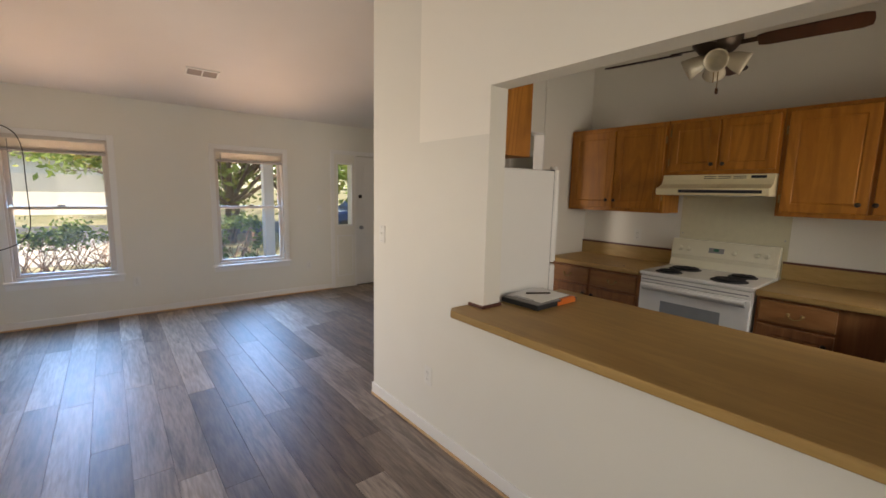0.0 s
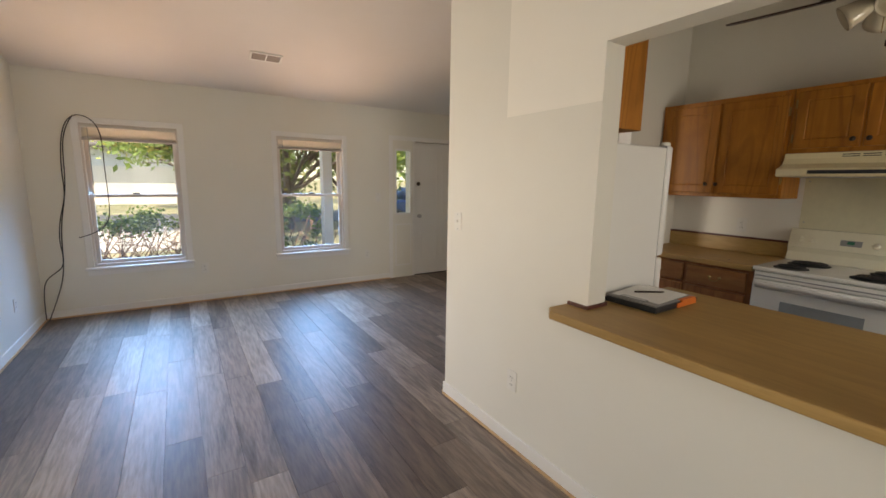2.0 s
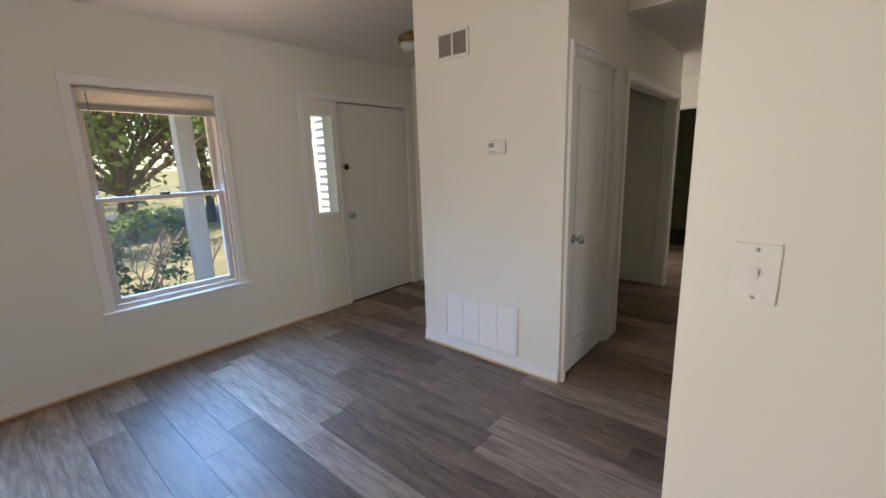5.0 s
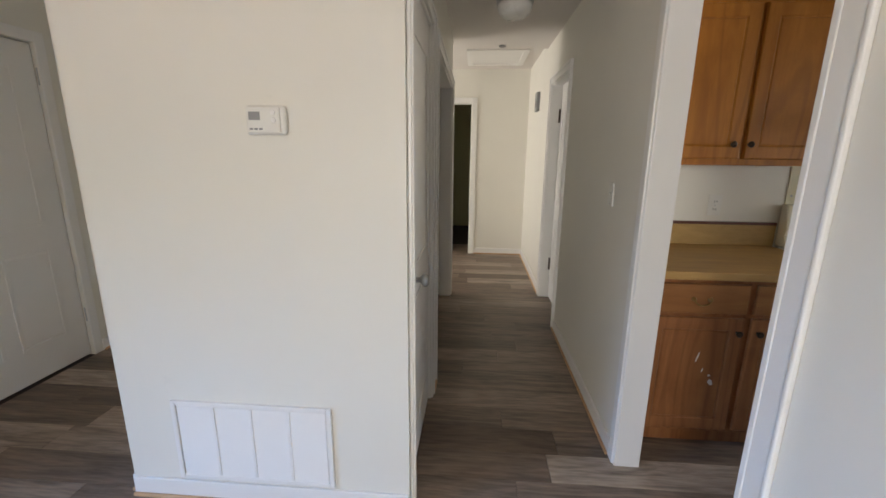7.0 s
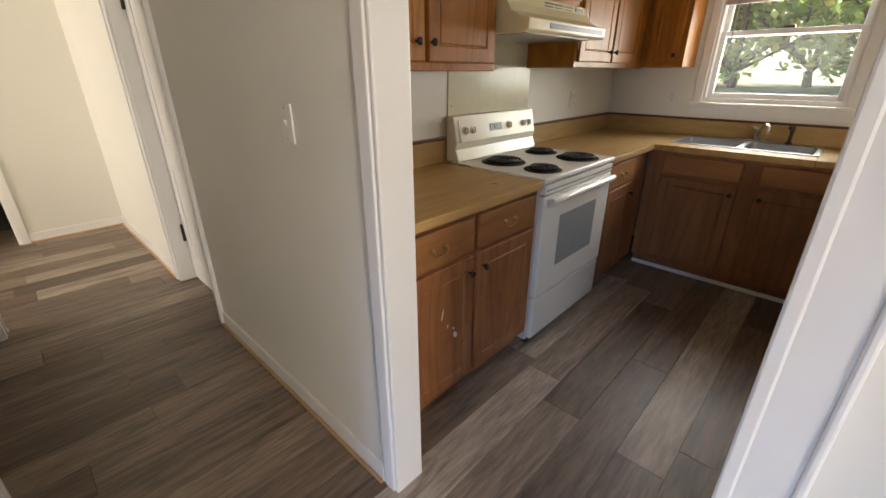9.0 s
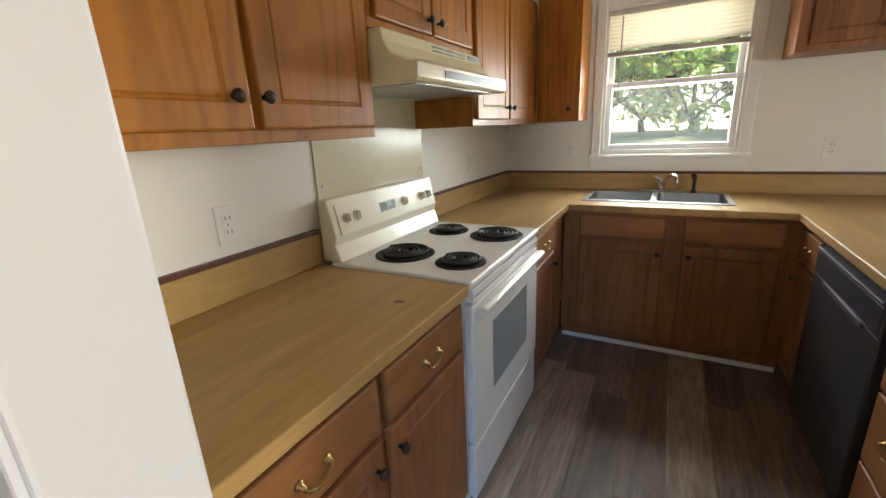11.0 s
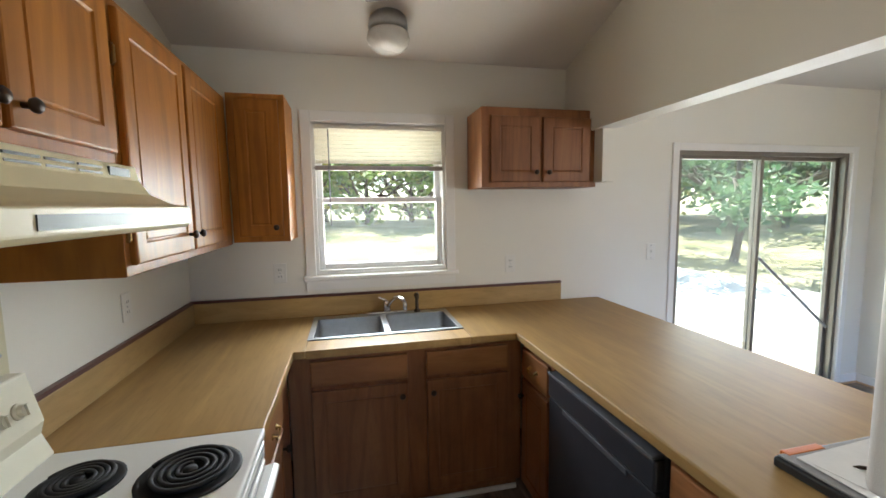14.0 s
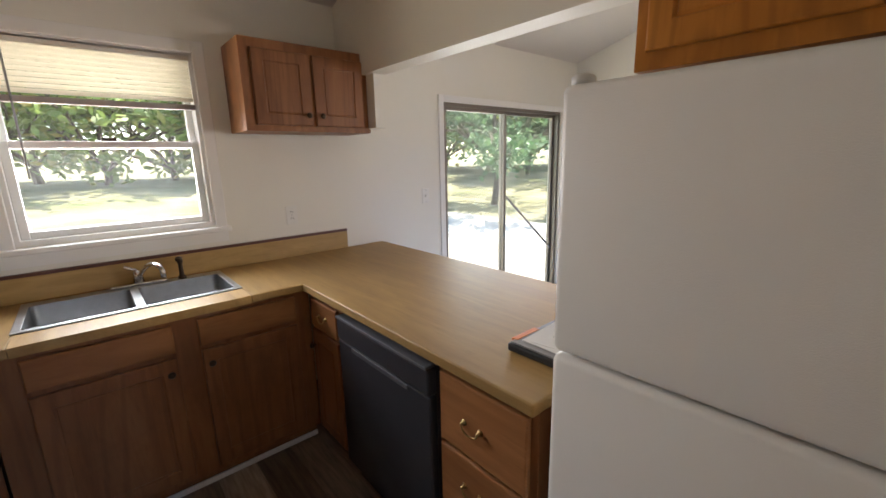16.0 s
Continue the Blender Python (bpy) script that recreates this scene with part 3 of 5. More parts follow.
lathe(bm, [(0.028, 0), (0.028, 0.006), (0.012, 0.012), (0.012, 0.03), (0.025, 0.04), (0.028, 0.052), (0.02, 0.064), (0, 0.066)], 20, pose(4.962, YN + 0.02, 0.925, 90, 0, 0))
part("door_knob", bm, STEEL, door, "satin nickel knob", True)
bm = bmesh.new()
lathe(bm, [(0.03, 0), (0.03, 0.008), (0.024, 0.016), (0, 0.017)], 20, pose(4.955, YN + 0.02, 1.413, 90, 0, 0))
part("deadbolt", bm, BRONZE, door, "dark bronze deadbolt", True)
for z in (0.3, 1.84):
    bm = bmesh.new()
    tube(bm, (5.806, YN + 0.012, z - 0.05), (5.806, YN + 0.012, z + 0.05), 0.007, n=8)
    part("hinge", bm, STEEL, door)
bm = bmesh.new()
frame_ring(bm, 4.455, 5.865, 0, 2.095, 0.062, YN - 0.007, YN, "x", "lrt")
box(bm, 4.845, 4.882, YN - 0.006, YN, 0, 2.033)
rounded(part("casing", bm, TRIM, door), 0.004)
bm = bmesh.new()
box(bm, FDOOR[0] + 0.01, FDOOR[1], YN + 0.064, YN + 0.1, 0, 2.03)
part("storm_stop", bm, DOORP, door)
side = tagged(new("door_sidelight"), "white sidelight with a tall narrow glass pane", "sidelight", kind="structure")
bm = bmesh.new()
frame_ring(bm, 4.555, 4.825, 0.955, 1.915, 0.022, YN - 0.005, YN + 0.02)
rounded(part("glazing_frame", bm, TRIM, side), 0.003)
bm = bmesh.new()
box(bm, SIDEL[0], SIDEL[1], YN + 0.03, YN + 0.034, SIDEL[2], SIDEL[3])
part("pane", bm, GLASS, side).visible_shadow = False
bm = bmesh.new()
frame_ring(bm, 4.555, 4.825, 0.18, 0.82, 0.02, YN - 0.004, YN + 0.001)
rounded(part("panel_moulding", bm, TRIM, side), 0.003)

# patio door
sl = tagged(new("sliding_door"), "bronze aluminium sliding glass door with a security bar", "sliding door", kind="structure")
bm = bmesh.new()
frame_ring(bm, SLIDE[0], SLIDE[1], 0.0, SLIDE[3], 0.03, YS - 0.12, YS - 0.02)
part("door_frame", bm, ALUM, sl)
bm = bmesh.new()
frame_ring(bm, SLIDE[0] - 0.05, SLIDE[1] + 0.055, 0, SLIDE[3] + 0.05, 0.052, YS, YS + 0.015, "x", "lrt")
rounded(part("casing", bm, TRIM, sl), 0.004)
for a, c, y in ((0.90, 1.745, YS - 0.10), (1.715, 2.50, YS - 0.06)):
    bm = bmesh.new()
    frame_ring(bm, a, c, 0.03, SLIDE[3] - 0.03, 0.031, y, y + 0.03)
    p = rounded(part("sliding_panel", bm, ALUM, sl), 0.003)
    bm = bmesh.new()
    box(bm, a + 0.03, c - 0.03, y + 0.012, y + 0.017, 0.06, SLIDE[3] - 0.06)
    part("pane", bm, GLASSR, p).visible_shadow = False
bm = bmesh.new()
tube(bm, (1.70, YS - 0.045, 1.13), (0.935, YS - 0.045, 0.50), 0.012, n=10)
part("security_bar", bm, BARM, sl, "grey security bar set at a slant")


def slab_door(name, x0, x1, z1, y, face, label, knob_x=None):
    """A flush moulded door in a wall along x; face -1 looks south."""
    d = tagged(new(name), label, "door", kind="structure")
    bm = bmesh.new()
    box(bm, x0 + 0.004, x1 - 0.004, min(y, y - face * 0.035), max(y, y - face * 0.035), 0.012, z1 - 0.006)
    rounded(part("door_leaf", bm, DOORP, d), 0.002)
    w = x1 - x0
    for e, f in ((0.2, 0.82), (0.95, 1.86)):
        bm = bmesh.new()
        frame_ring(bm, x0 + 0.11, x1 - 0.11, e, f, 0.018, min(y, y + face * 0.006), max(y, y + face * 0.006))
        rounded(part("panel_moulding", bm, DOORP, d), 0.002)
    if knob_x:
        bm = bmesh.new()
        lathe(bm, [(0.03, 0), (0.03, 0.006), (0.012, 0.012), (0.011, 0.034), (0.024, 0.044), (0.028, 0.056), (0.02, 0.068), (0, 0.07)], 20, pose(knob_x, y, 0.925, 90 if face < 0 else -90, 0, 0))
        part("door_knob", bm, STEEL, d, "satin nickel knob", True)
    return d


def casing_x(name, x0, x1, z1, y, face, label, wdt=0.06, jamb=0.1):
    bm = bmesh.new()
    a, c = sorted((y, y + face * 0.016))
    frame_ring(bm, x0 - wdt, x1 + wdt, 0, z1 + wdt, wdt + 0.003, a, c, "x", "lrt")
    c2 = y + face * 0.024
    frame_ring(bm, x0 - wdt, x1 + wdt, 0, z1 + wdt, 0.018, *sorted((y + face * 0.016, c2)), "x", "lrt")
    a, c = sorted((y + face * 0.002, y - face * (jamb + 0.002)))
    frame_ring(bm, x0 - 0.001, x1 + 0.001, 0, z1 + 0.001, 0.014, a, c, "x", "lrt")
    ob = setting(name, bm, TRIM, label, "door casing")
    return rounded(ob, 0.004)


slab_door("door_2", 4.775, 5.48, 2.02, YCS + 0.012, -1, "closed white moulded closet door with nickel knob", 4.875)
casing_x("door_casing", 4.765, 5.492, 2.022, YCS, -1, "white painted closet door casing", 0.05)
casing_x("door_casing_laundry", 5.735, 7.29, 1.99, YCS, -1, "white painted casing of the hall closet opening")
d3 = slab_door("door_3", 6.64, 7.36, 2.025, 4.072, 1, "closed white hall door set back in its frame")
casing_x("door_casing_bath", 6.635, 7.365, 2.026, 4.155, 1, "white painted hall door casing")
for z in (0.35, 1.75):
    bm = bmesh.new()
    tube(bm, (7.348, 4.082, z - 0.06), (7.348, 4.082, z + 0.06), 0.009, n=8)
    part("hinge", bm, BRONZE, d3, "dark bronze hinge")
# casing of the bedroom door at the hall's end
bm = bmesh.new()
frame_ring(bm, 4.83, 5.73, 0, 2.12, 0.065, 9.094, 9.11, "y", "lrt")
frame_ring(bm, 4.895, 5.665, 0, 2.055, 0.014, 9.112, 9.21, "y", "lrt")
rounded(setting("door_casing_bedroom", bm, TRIM, "white painted bedroom door casing", "door casing"), 0.004)
# kitchen doorway: ridged casing at the fridge side, plain jamb at the other
bm = bmesh.new()
box(bm, 4.20, 4.214, 4.055, 4.181, 0, 2.05)
box(bm, 4.214, 5.03, 4.052, 4.175, 2.05, 2.066)
for x0, x1, d in ((4.140, 4.217, 0.0105), (4.128, 4.141, 0.0145), (4.196, 4.217, 0.0125)):
    box(bm, x0, x1, 4.1785, 4.1785 + d, 0, 2.05)
rounded(setting("door_casing_kitchen", bm, TRIM, "white ridged casing of the kitchen doorway", "door casing"), 0.004)
bm = bmesh.new()
box(bm, 5.018, 5.034, 4.045, 4.162, 0, 2.05)
box(bm, 5.034, 5.085, 4.155, 4.168, 0, 2.10)
rounded(setting("door_jamb_kitchen", bm, TRIM, "white painted end of the hall wall", "door jamb"), 0.005)


# ---- baseboards ----
BASE = [  # x0, y0, x1, y1, outward
    (XW, YN, 4.455, YN, (0, -1)), (5.865, YN, XF, YN, (0, -1)), (XW, YS, XW, YN, (1, 0)), (XP, YS, XP, 4.178, (-1, 0)),
    (XP - 0.012, 4.178, 4.126, 4.178, (0, 1)), (XC, YCS, XC, YCN, (-1, 0)), (XC, YCN, XF, YCN, (0, 1)), (XF, YCN, XF, YN, (-1, 0)), (5.09, 4.155, 6.57, 4.155, (0, 1)),
    (7.43, 4.155, 9.11, 4.155, (0, 1)), (9.11, 4.155, 9.11, 4.83, (-1, 0)), (5.55, YCS, 5.67, YCS, (0, -1)), (7.355, YCS, 7.42, YCS, (0, -1)),
    (2.585, YS, XP, YS, (0, 1)), (XW, YS, 0.815, YS, (0, 1)),
]
for x0, y0, x1, y1, (nx, ny) in BASE:
    bm, bq = bmesh.new(), bmesh.new()
    for tgt, d, z in ((bm, 0.012, 0.085), (bq, 0.026, 0.017)):
        a = (min(x0, x1, x0 + nx * d), max(x0, x1, x0 + nx * d)) if nx else (x0, x1)
        c = (min(y0, y1, y0 + ny * d), max(y0, y1, y0 + ny * d)) if ny else (y0, y1)
        if tgt is bq:
            a = (a[0] + (0.0125 if nx > 0 else 0), a[1] - (0.0125 if nx < 0 else 0))
            c = (c[0] + (0.0125 if ny > 0 else 0), c[1] - (0.0125 if ny < 0 else 0))
        box(tgt, *a, *c, 0.0, z)
    ob = rounded(setting("baseboard", bm, TRIM, "low white painted baseboard", "baseboard"), 0.004)
    rounded(part("shoe_moulding", bq, RAWPINE, ob, "unpainted wood shoe moulding"), 0.006)


# ---- kitchen ----
KNOB = [(0.006, 0), (0.006, 0.012), (0.013, 0.016), (0.015, 0.023), (0.010, 0.029), (0, 0.030)]


def panel_front(name, parent, x0, x1, z0, z1, mat, knob=None, raised=True, bail=False, th=0.019, label=""):
    """A door or drawer front, facing local -y, over a cabinet face at y = 0."""
    bm = bmesh.new()
    box(bm, x0, x1, -th, -0.001, z0, z1)
    bm.faces.ensure_lookup_table()
    front = [f for f in bm.faces if f.calc_center_median().y < -th + 1e-4][0]
    bmesh.ops.bevel(bm, geom=[e for e in front.edges], offset=0.006, segments=2, affect="EDGES", profile=0.5)
    if raised:
        front = max((f for f in bm.faces if abs(f.normal.y) > 0.9 and f.calc_center_median().y < -th + 1e-3), key=lambda f: f.calc_area())
        for t, d in ((0.050, 0.0), (0.004, -0.004), (0.005, -0.001), (0.004, 0.003)):
            bmesh.ops.inset_region(bm, faces=[front], thickness=t, depth=d, use_even_offset=True)
    ob = part(name, bm, mat, parent, label)
    if knob:
        bm = bmesh.new()
        if bail:
            for s in (-0.035, 0.035):
                lathe(bm, [(0.011, 0), (0.010, 0.004), (0.005, 0.006), (0.005, 0.016), (0, 0.017)], 10, pose(knob[0] + s, -th, knob[1], 90, 0, 0))
            pts = [Vector((knob[0] + 0.035 * math.cos(a), -th - 0.014, knob[1] + 0.026 * math.sin(a))) for a in (math.pi + math.pi * i / 8 for i in range(9))]
            sweep(bm, pts, 0.0035, 8)
            part("pull", bm, BRASS, ob, "worn brass bail pull", True)
        else:
            lathe(bm, KNOB, 14, pose(knob[0], -th, knob[1], 90, 0, 0))
            part("knob", bm, BRONZE, ob, "dark bronze knob", True)
    return ob


def cabinet(name, m, w, d, h, mat, label, fronts, toe=0.0, group="", sink=False):
    """A cabinet whose face lies at local y = 0 and runs from x = 0 to w. fronts: (name, x0, x1, z0, z1, knob, raised, bail)."""
    c = empty(name, m, label, "cabinet", group)
    boards = [("body", (0, w, 0.0, d, toe, h))]
    if sink:
        boards = [("face_frame", (0, w, 0.0, 0.02, toe, h)), ("back_panel", (0, w, d - 0.02, d, 0, h)), ("side_panel", (0, 0.02, 0.02, d - 0.02, toe, h)),
                  ("side_panel", (w - 0.02, w, 0.02, d - 0.02, toe, h)), ("bottom_panel", (0.02, w - 0.02, 0.02, d - 0.02, toe, toe + 0.02)), ("toe_kick", (0, w, 0.06, 0.08, 0, toe))]
    elif toe:
        boards.append(("toe_kick", (0, w, 0.06, d, 0, toe)))
    for nm, q in boards:
        bm = bmesh.new()
        box(bm, *q)
        rounded(part(nm, bm, mat, c), 0.002)
    for f in fronts:
        panel_front(f[0], c, *f[1:5], OAKD if f[0].startswith("drawer") else mat, *f[5:])
    return c


def hinge_pair(c, x, zs):
    for z in zs:
        bm = bmesh.new()
        box(bm, x - 0.006, x + 0.006, -0.006, 0.0, z - 0.028, z + 0.028)
        tube(bm, (x, -0.008, z - 0.022), (x, -0.008, z + 0.022), 0.004, n=8)
        part("hinge", bm, BRASS, c, "antique brass hinge")


G = "stained wooden kitchen cabinets"
# wall cabinets on the stove wall: local x runs towards -y
ZB, ZT = 1.371, 2.118


def on_stove_wall(y_hi, z, x=5.46):
    return pose(x, y_hi, z, 0, 0, -90)


c = cabinet("wall_cabinet", on_stove_wall(4.04, ZB), 0.905, 0.315, ZT - ZB, OAK, "honey-brown wooden wall cabinet with two raised-panel doors",
            [("door", 0.03, 0.455, 0.03, 0.71, (0.410, 0.098), True), ("door", 0.475, 0.885, 0.03, 0.71, (0.487, 0.098), True)], group=G)
hinge_pair(c, 0.893, (0.13, 0.60))
c = cabinet("wall_cabinet", on_stove_wall(3.132, 1.685), 0.745, 0.315, ZT - 1.685, OAK, "short honey-brown wall cabinet above the range hood",
            [("door", 0.025, 0.365, 0.03, 0.405, (0.335, 0.075), True), ("door", 0.38, 0.725, 0.03, 0.405, (0.41, 0.075), True)], group=G)
hinge_pair(c, 0.017, (0.10, 0.33))
c = cabinet("wall_cabinet", on_stove_wall(2.384, 1.392), 1.04, 0.315, ZT - 1.392, OAK, "honey-brown wooden wall cabinet beside the range hood",
            [("door", 0.025, 0.455, 0.03, 0.70, (0.410, 0.09), True), ("door", 0.475, 0.885, 0.03, 0.70, (0.487, 0.09), True)], group=G)
hinge_pair(c, 0.017, (0.12, 0.58))
# wall cabinets on the rear wall: they face +y
cabinet("wall_cabinet", pose(5.455, 1.345, 1.40, 0, 0, 180), 0.275, 0.305, 0.745, OAK, "narrow honey-brown corner wall cabinet beside the window",
        [("door", 0.035, 0.245, 0.03, 0.715, (0.215, 0.075), True)], group=G)
# the darker base wood puts this front's shade into its colour
cabinet("wall_cabinet", pose(4.125, 1.335, 1.677, 0, 0, 180), 0.733, 0.295, 0.455, OAKB, "short wooden wall cabinet between window and hatch, wood darkened as if shaded",
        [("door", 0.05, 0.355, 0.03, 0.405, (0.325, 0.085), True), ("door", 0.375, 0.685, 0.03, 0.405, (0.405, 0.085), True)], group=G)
# cabinet over the fridge, facing +x
cabinet("wall_cabinet", pose(3.75, 3.15, 1.712, 0, 0, 90), 0.84, 0.305, 0.49, OAK, "brown wooden wall cabinet above the fridge",
        [("door", 0.03, 0.42, 0.04, 0.46, (0.39, 0.085), True), ("door", 0.44, 0.82, 0.04, 0.46, (0.47, 0.085), True)], group=G)

# base cabinets
BH = 0.873
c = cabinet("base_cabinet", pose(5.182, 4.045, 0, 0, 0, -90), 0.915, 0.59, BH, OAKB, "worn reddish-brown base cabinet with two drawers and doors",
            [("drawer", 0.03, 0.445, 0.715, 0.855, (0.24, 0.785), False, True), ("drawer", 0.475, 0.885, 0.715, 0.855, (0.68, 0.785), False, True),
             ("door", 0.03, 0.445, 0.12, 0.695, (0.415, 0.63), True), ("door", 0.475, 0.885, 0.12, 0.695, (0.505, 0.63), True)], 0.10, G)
for u, z, w, h, r in ((0.26, 0.50, 0.008, 0.05, 12), (0.335, 0.375, 0.022, 0.03, -15), (0.325, 0.41, 0.012, 0.012, 30), (0.29, 0.435, 0.007, 0.02, 10)):
    bm = bmesh.new()
    bmesh.ops.create_circle(bm, cap_ends=True, radius=1, segments=9)
    for vv in bm.verts:
        vv.co.x *= w / 2 * (0.75 + 0.5 * random.random())
        vv.co.y *= h / 2 * (0.75 + 0.5 * random.random())
    part("paint_chip", bm, SCRAPE, c, "bare patch where the finish is scraped off", m=pose(u, -0.0197, z, 90, r, 0))
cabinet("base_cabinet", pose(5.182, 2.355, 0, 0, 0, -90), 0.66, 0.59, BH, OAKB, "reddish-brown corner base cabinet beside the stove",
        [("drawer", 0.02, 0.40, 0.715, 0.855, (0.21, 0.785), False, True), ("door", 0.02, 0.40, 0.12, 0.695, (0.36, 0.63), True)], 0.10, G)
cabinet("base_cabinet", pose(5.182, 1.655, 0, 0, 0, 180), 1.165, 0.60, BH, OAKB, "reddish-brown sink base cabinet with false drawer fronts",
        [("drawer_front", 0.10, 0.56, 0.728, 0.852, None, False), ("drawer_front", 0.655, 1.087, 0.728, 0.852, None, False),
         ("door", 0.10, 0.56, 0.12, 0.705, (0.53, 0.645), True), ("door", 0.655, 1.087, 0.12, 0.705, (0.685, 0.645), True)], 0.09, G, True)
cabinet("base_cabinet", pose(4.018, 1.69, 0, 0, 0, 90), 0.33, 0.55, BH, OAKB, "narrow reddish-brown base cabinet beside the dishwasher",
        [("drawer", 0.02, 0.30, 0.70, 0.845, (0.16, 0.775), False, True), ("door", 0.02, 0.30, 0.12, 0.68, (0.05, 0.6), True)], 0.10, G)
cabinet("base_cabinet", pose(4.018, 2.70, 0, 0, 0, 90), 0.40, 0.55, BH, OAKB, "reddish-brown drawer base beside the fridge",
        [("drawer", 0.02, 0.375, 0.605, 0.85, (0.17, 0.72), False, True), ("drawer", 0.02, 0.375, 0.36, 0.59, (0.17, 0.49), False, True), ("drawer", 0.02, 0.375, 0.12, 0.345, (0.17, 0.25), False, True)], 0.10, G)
bm = bmesh.new()
box(bm, 4.02, 5.182, 1.597, 1.607, 0, 0.026)
tagged(part("toe_strip", bm, TRIM), "white strip along the foot of the sink cabinets", "trim", kind="structure")

# dishwasher
dw = empty("dishwasher", pose(4.015, 2.03, 0, 0, 0, 90), "dark slate dishwasher under the counter", "dishwasher")
bm = soft_box(0.004, 0.656, 0.0, 0.55, 0.09, 0.868, 0.004)
part("body", bm, SLATE, dw)
bm = soft_box(0.006, 0.654, -0.035, -0.001, 0.11, 0.735, 0.006)
part("door", bm, SLATE, dw)
bm = soft_box(0.006, 0.654, -0.040, -0.001, 0.74, 0.838, 0.008)
top = part("control_panel", bm, SLATE, dw)
bm = soft_box(0.012, 0.648, -0.046, -0.004, 0.8385, 0.85, 0.003)
part("panel_edge", bm, SLATEL, dw, "lighter top edge")
bm = soft_box(0.13, 0.53, -0.0405, -0.036, 0.715, 0.7345, 0.002)
part("handle_recess", bm, SLATEL, dw, "pocket handle edge")
bm = bmesh.new()
box(bm, 0.02, 0.64, 0.02, 0.04, 0.0, 0.09)
part("toe_panel", bm, DARKP, dw)

# worktops, laminate with a square wood-toned edge
ct = empty("worktop", Matrix(), "tan wood-look laminate worktop wrapping the kitchen and hatch", "worktop")
Z0, Z1 = 0.877, 0.915
bm = bmesh.new()
extrude(bm, [(3.165, YS + 0.001), (4.30, YS + 0.001), (4.30, 1.69), (4.055, 1.69), (4.055, 3.105), (3.445, 3.105), (3.445, 3.0525), (3.318, 3.0525), (3.318, 3.165), (3.205, 3.165), (3.165, 3.125)], "z", Z0, Z1)
rounded(part("hatch_top", bm, LAM, ct), 0.006, 3)
bm = bmesh.new()
extrude(bm, [(5.098, YS + 0.001), (XE - 0.001, YS + 0.001), (XE - 0.001, 2.358), (5.15, 2.358), (5.15, 1.69), (5.098, 1.69)], "z", Z0, Z1)
rounded(part("corner_top", bm, LAM, ct), 0.005, 2)
bm = bmesh.new()
box(bm, 4.301, 5.097, YS + 0.001, 1.105, Z0, Z1)
part("sink_ledge", bm, LAM, ct)
bm = bmesh.new()
box(bm, 4.301, 5.097, 1.545, 1.69, Z0, Z1)
part("sink_front_top", bm, LAM, ct)
bm = bmesh.new()
extrude(bm, [(5.15, 3.136), (XE - 0.001, 3.136), (XE - 0.001, 4.049), (5.15, 4.049)], "z", Z0, Z1)
rounded(part("stove_side_top", bm, LAM, ct), 0.005, 2)

bm = bmesh.new()
bmesh.ops.create_circle(bm, cap_ends=True, radius=1, segments=14)
for vv in bm.verts:
    vv.co.x *= 0.016 * (0.7 + 0.6 * random.random())
    vv.co.y *= 0.009 * (0.7 + 0.6 * random.random())
part("burn_mark", bm, DARKTRIM, ct, "small dark burn mark", m=pose(5.28, 3.33, 0.9155, 0, 0, 20))

sp = empty("backsplash", Matrix(), "tan laminate backsplash with a dark brown top strip", "backsplash")
for a in ((XE - 0.02, XE - 0.001, 1.06, 2.36), (XE - 0.02, XE - 0.001, 3.13, 4.049), (3.46, XE - 0.001, YS + 0.001, YS + 0.02)):
    bm = bmesh.new()
    box(bm, *a, Z1 + 0.0005, 1.032)
    rounded(part("splash_board", bm, LAME, sp), 0.003)
    bm = bmesh.new()
    box(bm, *a, 1.0325, 1.048)
    part("top_strip", bm, DARKTRIM, sp, "dark brown top strip")
bm = bmesh.new()
box(bm, 3.312, 3.452, 3.046, 3.0515, Z1 + 0.0005, 0.932)
box(bm, 3.312, 3.322, 3.057, 3.155, Z1 + 0.0005, 0.93)
tagged(part("hatch_strip", bm, DARKTRIM), "dark brown strip at the hatch jamb", "trim", kind="structure")

# panel on the wall behind the stove
bm = bmesh.new()
box(bm, XE - 0.006, XE, 2.34, 3.10, 0.93, 1.684)
sheet = tagged(part("splash_panel", bm, PANELM), "cream metal splash panel behind the stove", "panel")
for yy in (2.365, 3.075):
    for zz in (1.20, 1.50):
        bm = bmesh.new()
        lathe(bm, [(0.006, 0), (0.005, 0.002), (0, 0.003)], 8, pose(XE - 0.006, yy, zz, 0, -90, 0))
        part("screw", bm, STEEL, sheet)

# stove
st = empty("stove", pose(5.182, 3.125, 0, 0, 0, -90), "white freestanding electric range with four coil burners", "stove")
SW = 0.755
part("body", soft_box(0, SW, 0.0, 0.57, 0.035, 0.895, 0.004), ENAMEL, st)
bm = bmesh.new()
box(bm, -0.003, SW + 0.003, -0.038, 0.545, 0.896, 0.922)
rounded(part("cooktop", bm, ENAMEL, st), 0.008, 3)
bm = bmesh.new()
extrude(bm, [(0.49, 0.9225), (0.58, 0.9225), (0.58, 1.155), (0.535, 1.155), (0.505, 1.02), (0.515, 0.985)], "x", 0.0, SW)
bg = rounded(part("backguard", bm, CREAM, st), 0.006, 2)
bm = bmesh.new()
extrude(bm, [(0.500, 1.022), (0.506, 1.020), (0.531, 1.13), (0.526, 1.133)], "x", 0.03, SW - 0.03)
part("control_panel", bm, CREAM, bg, "cream control panel")
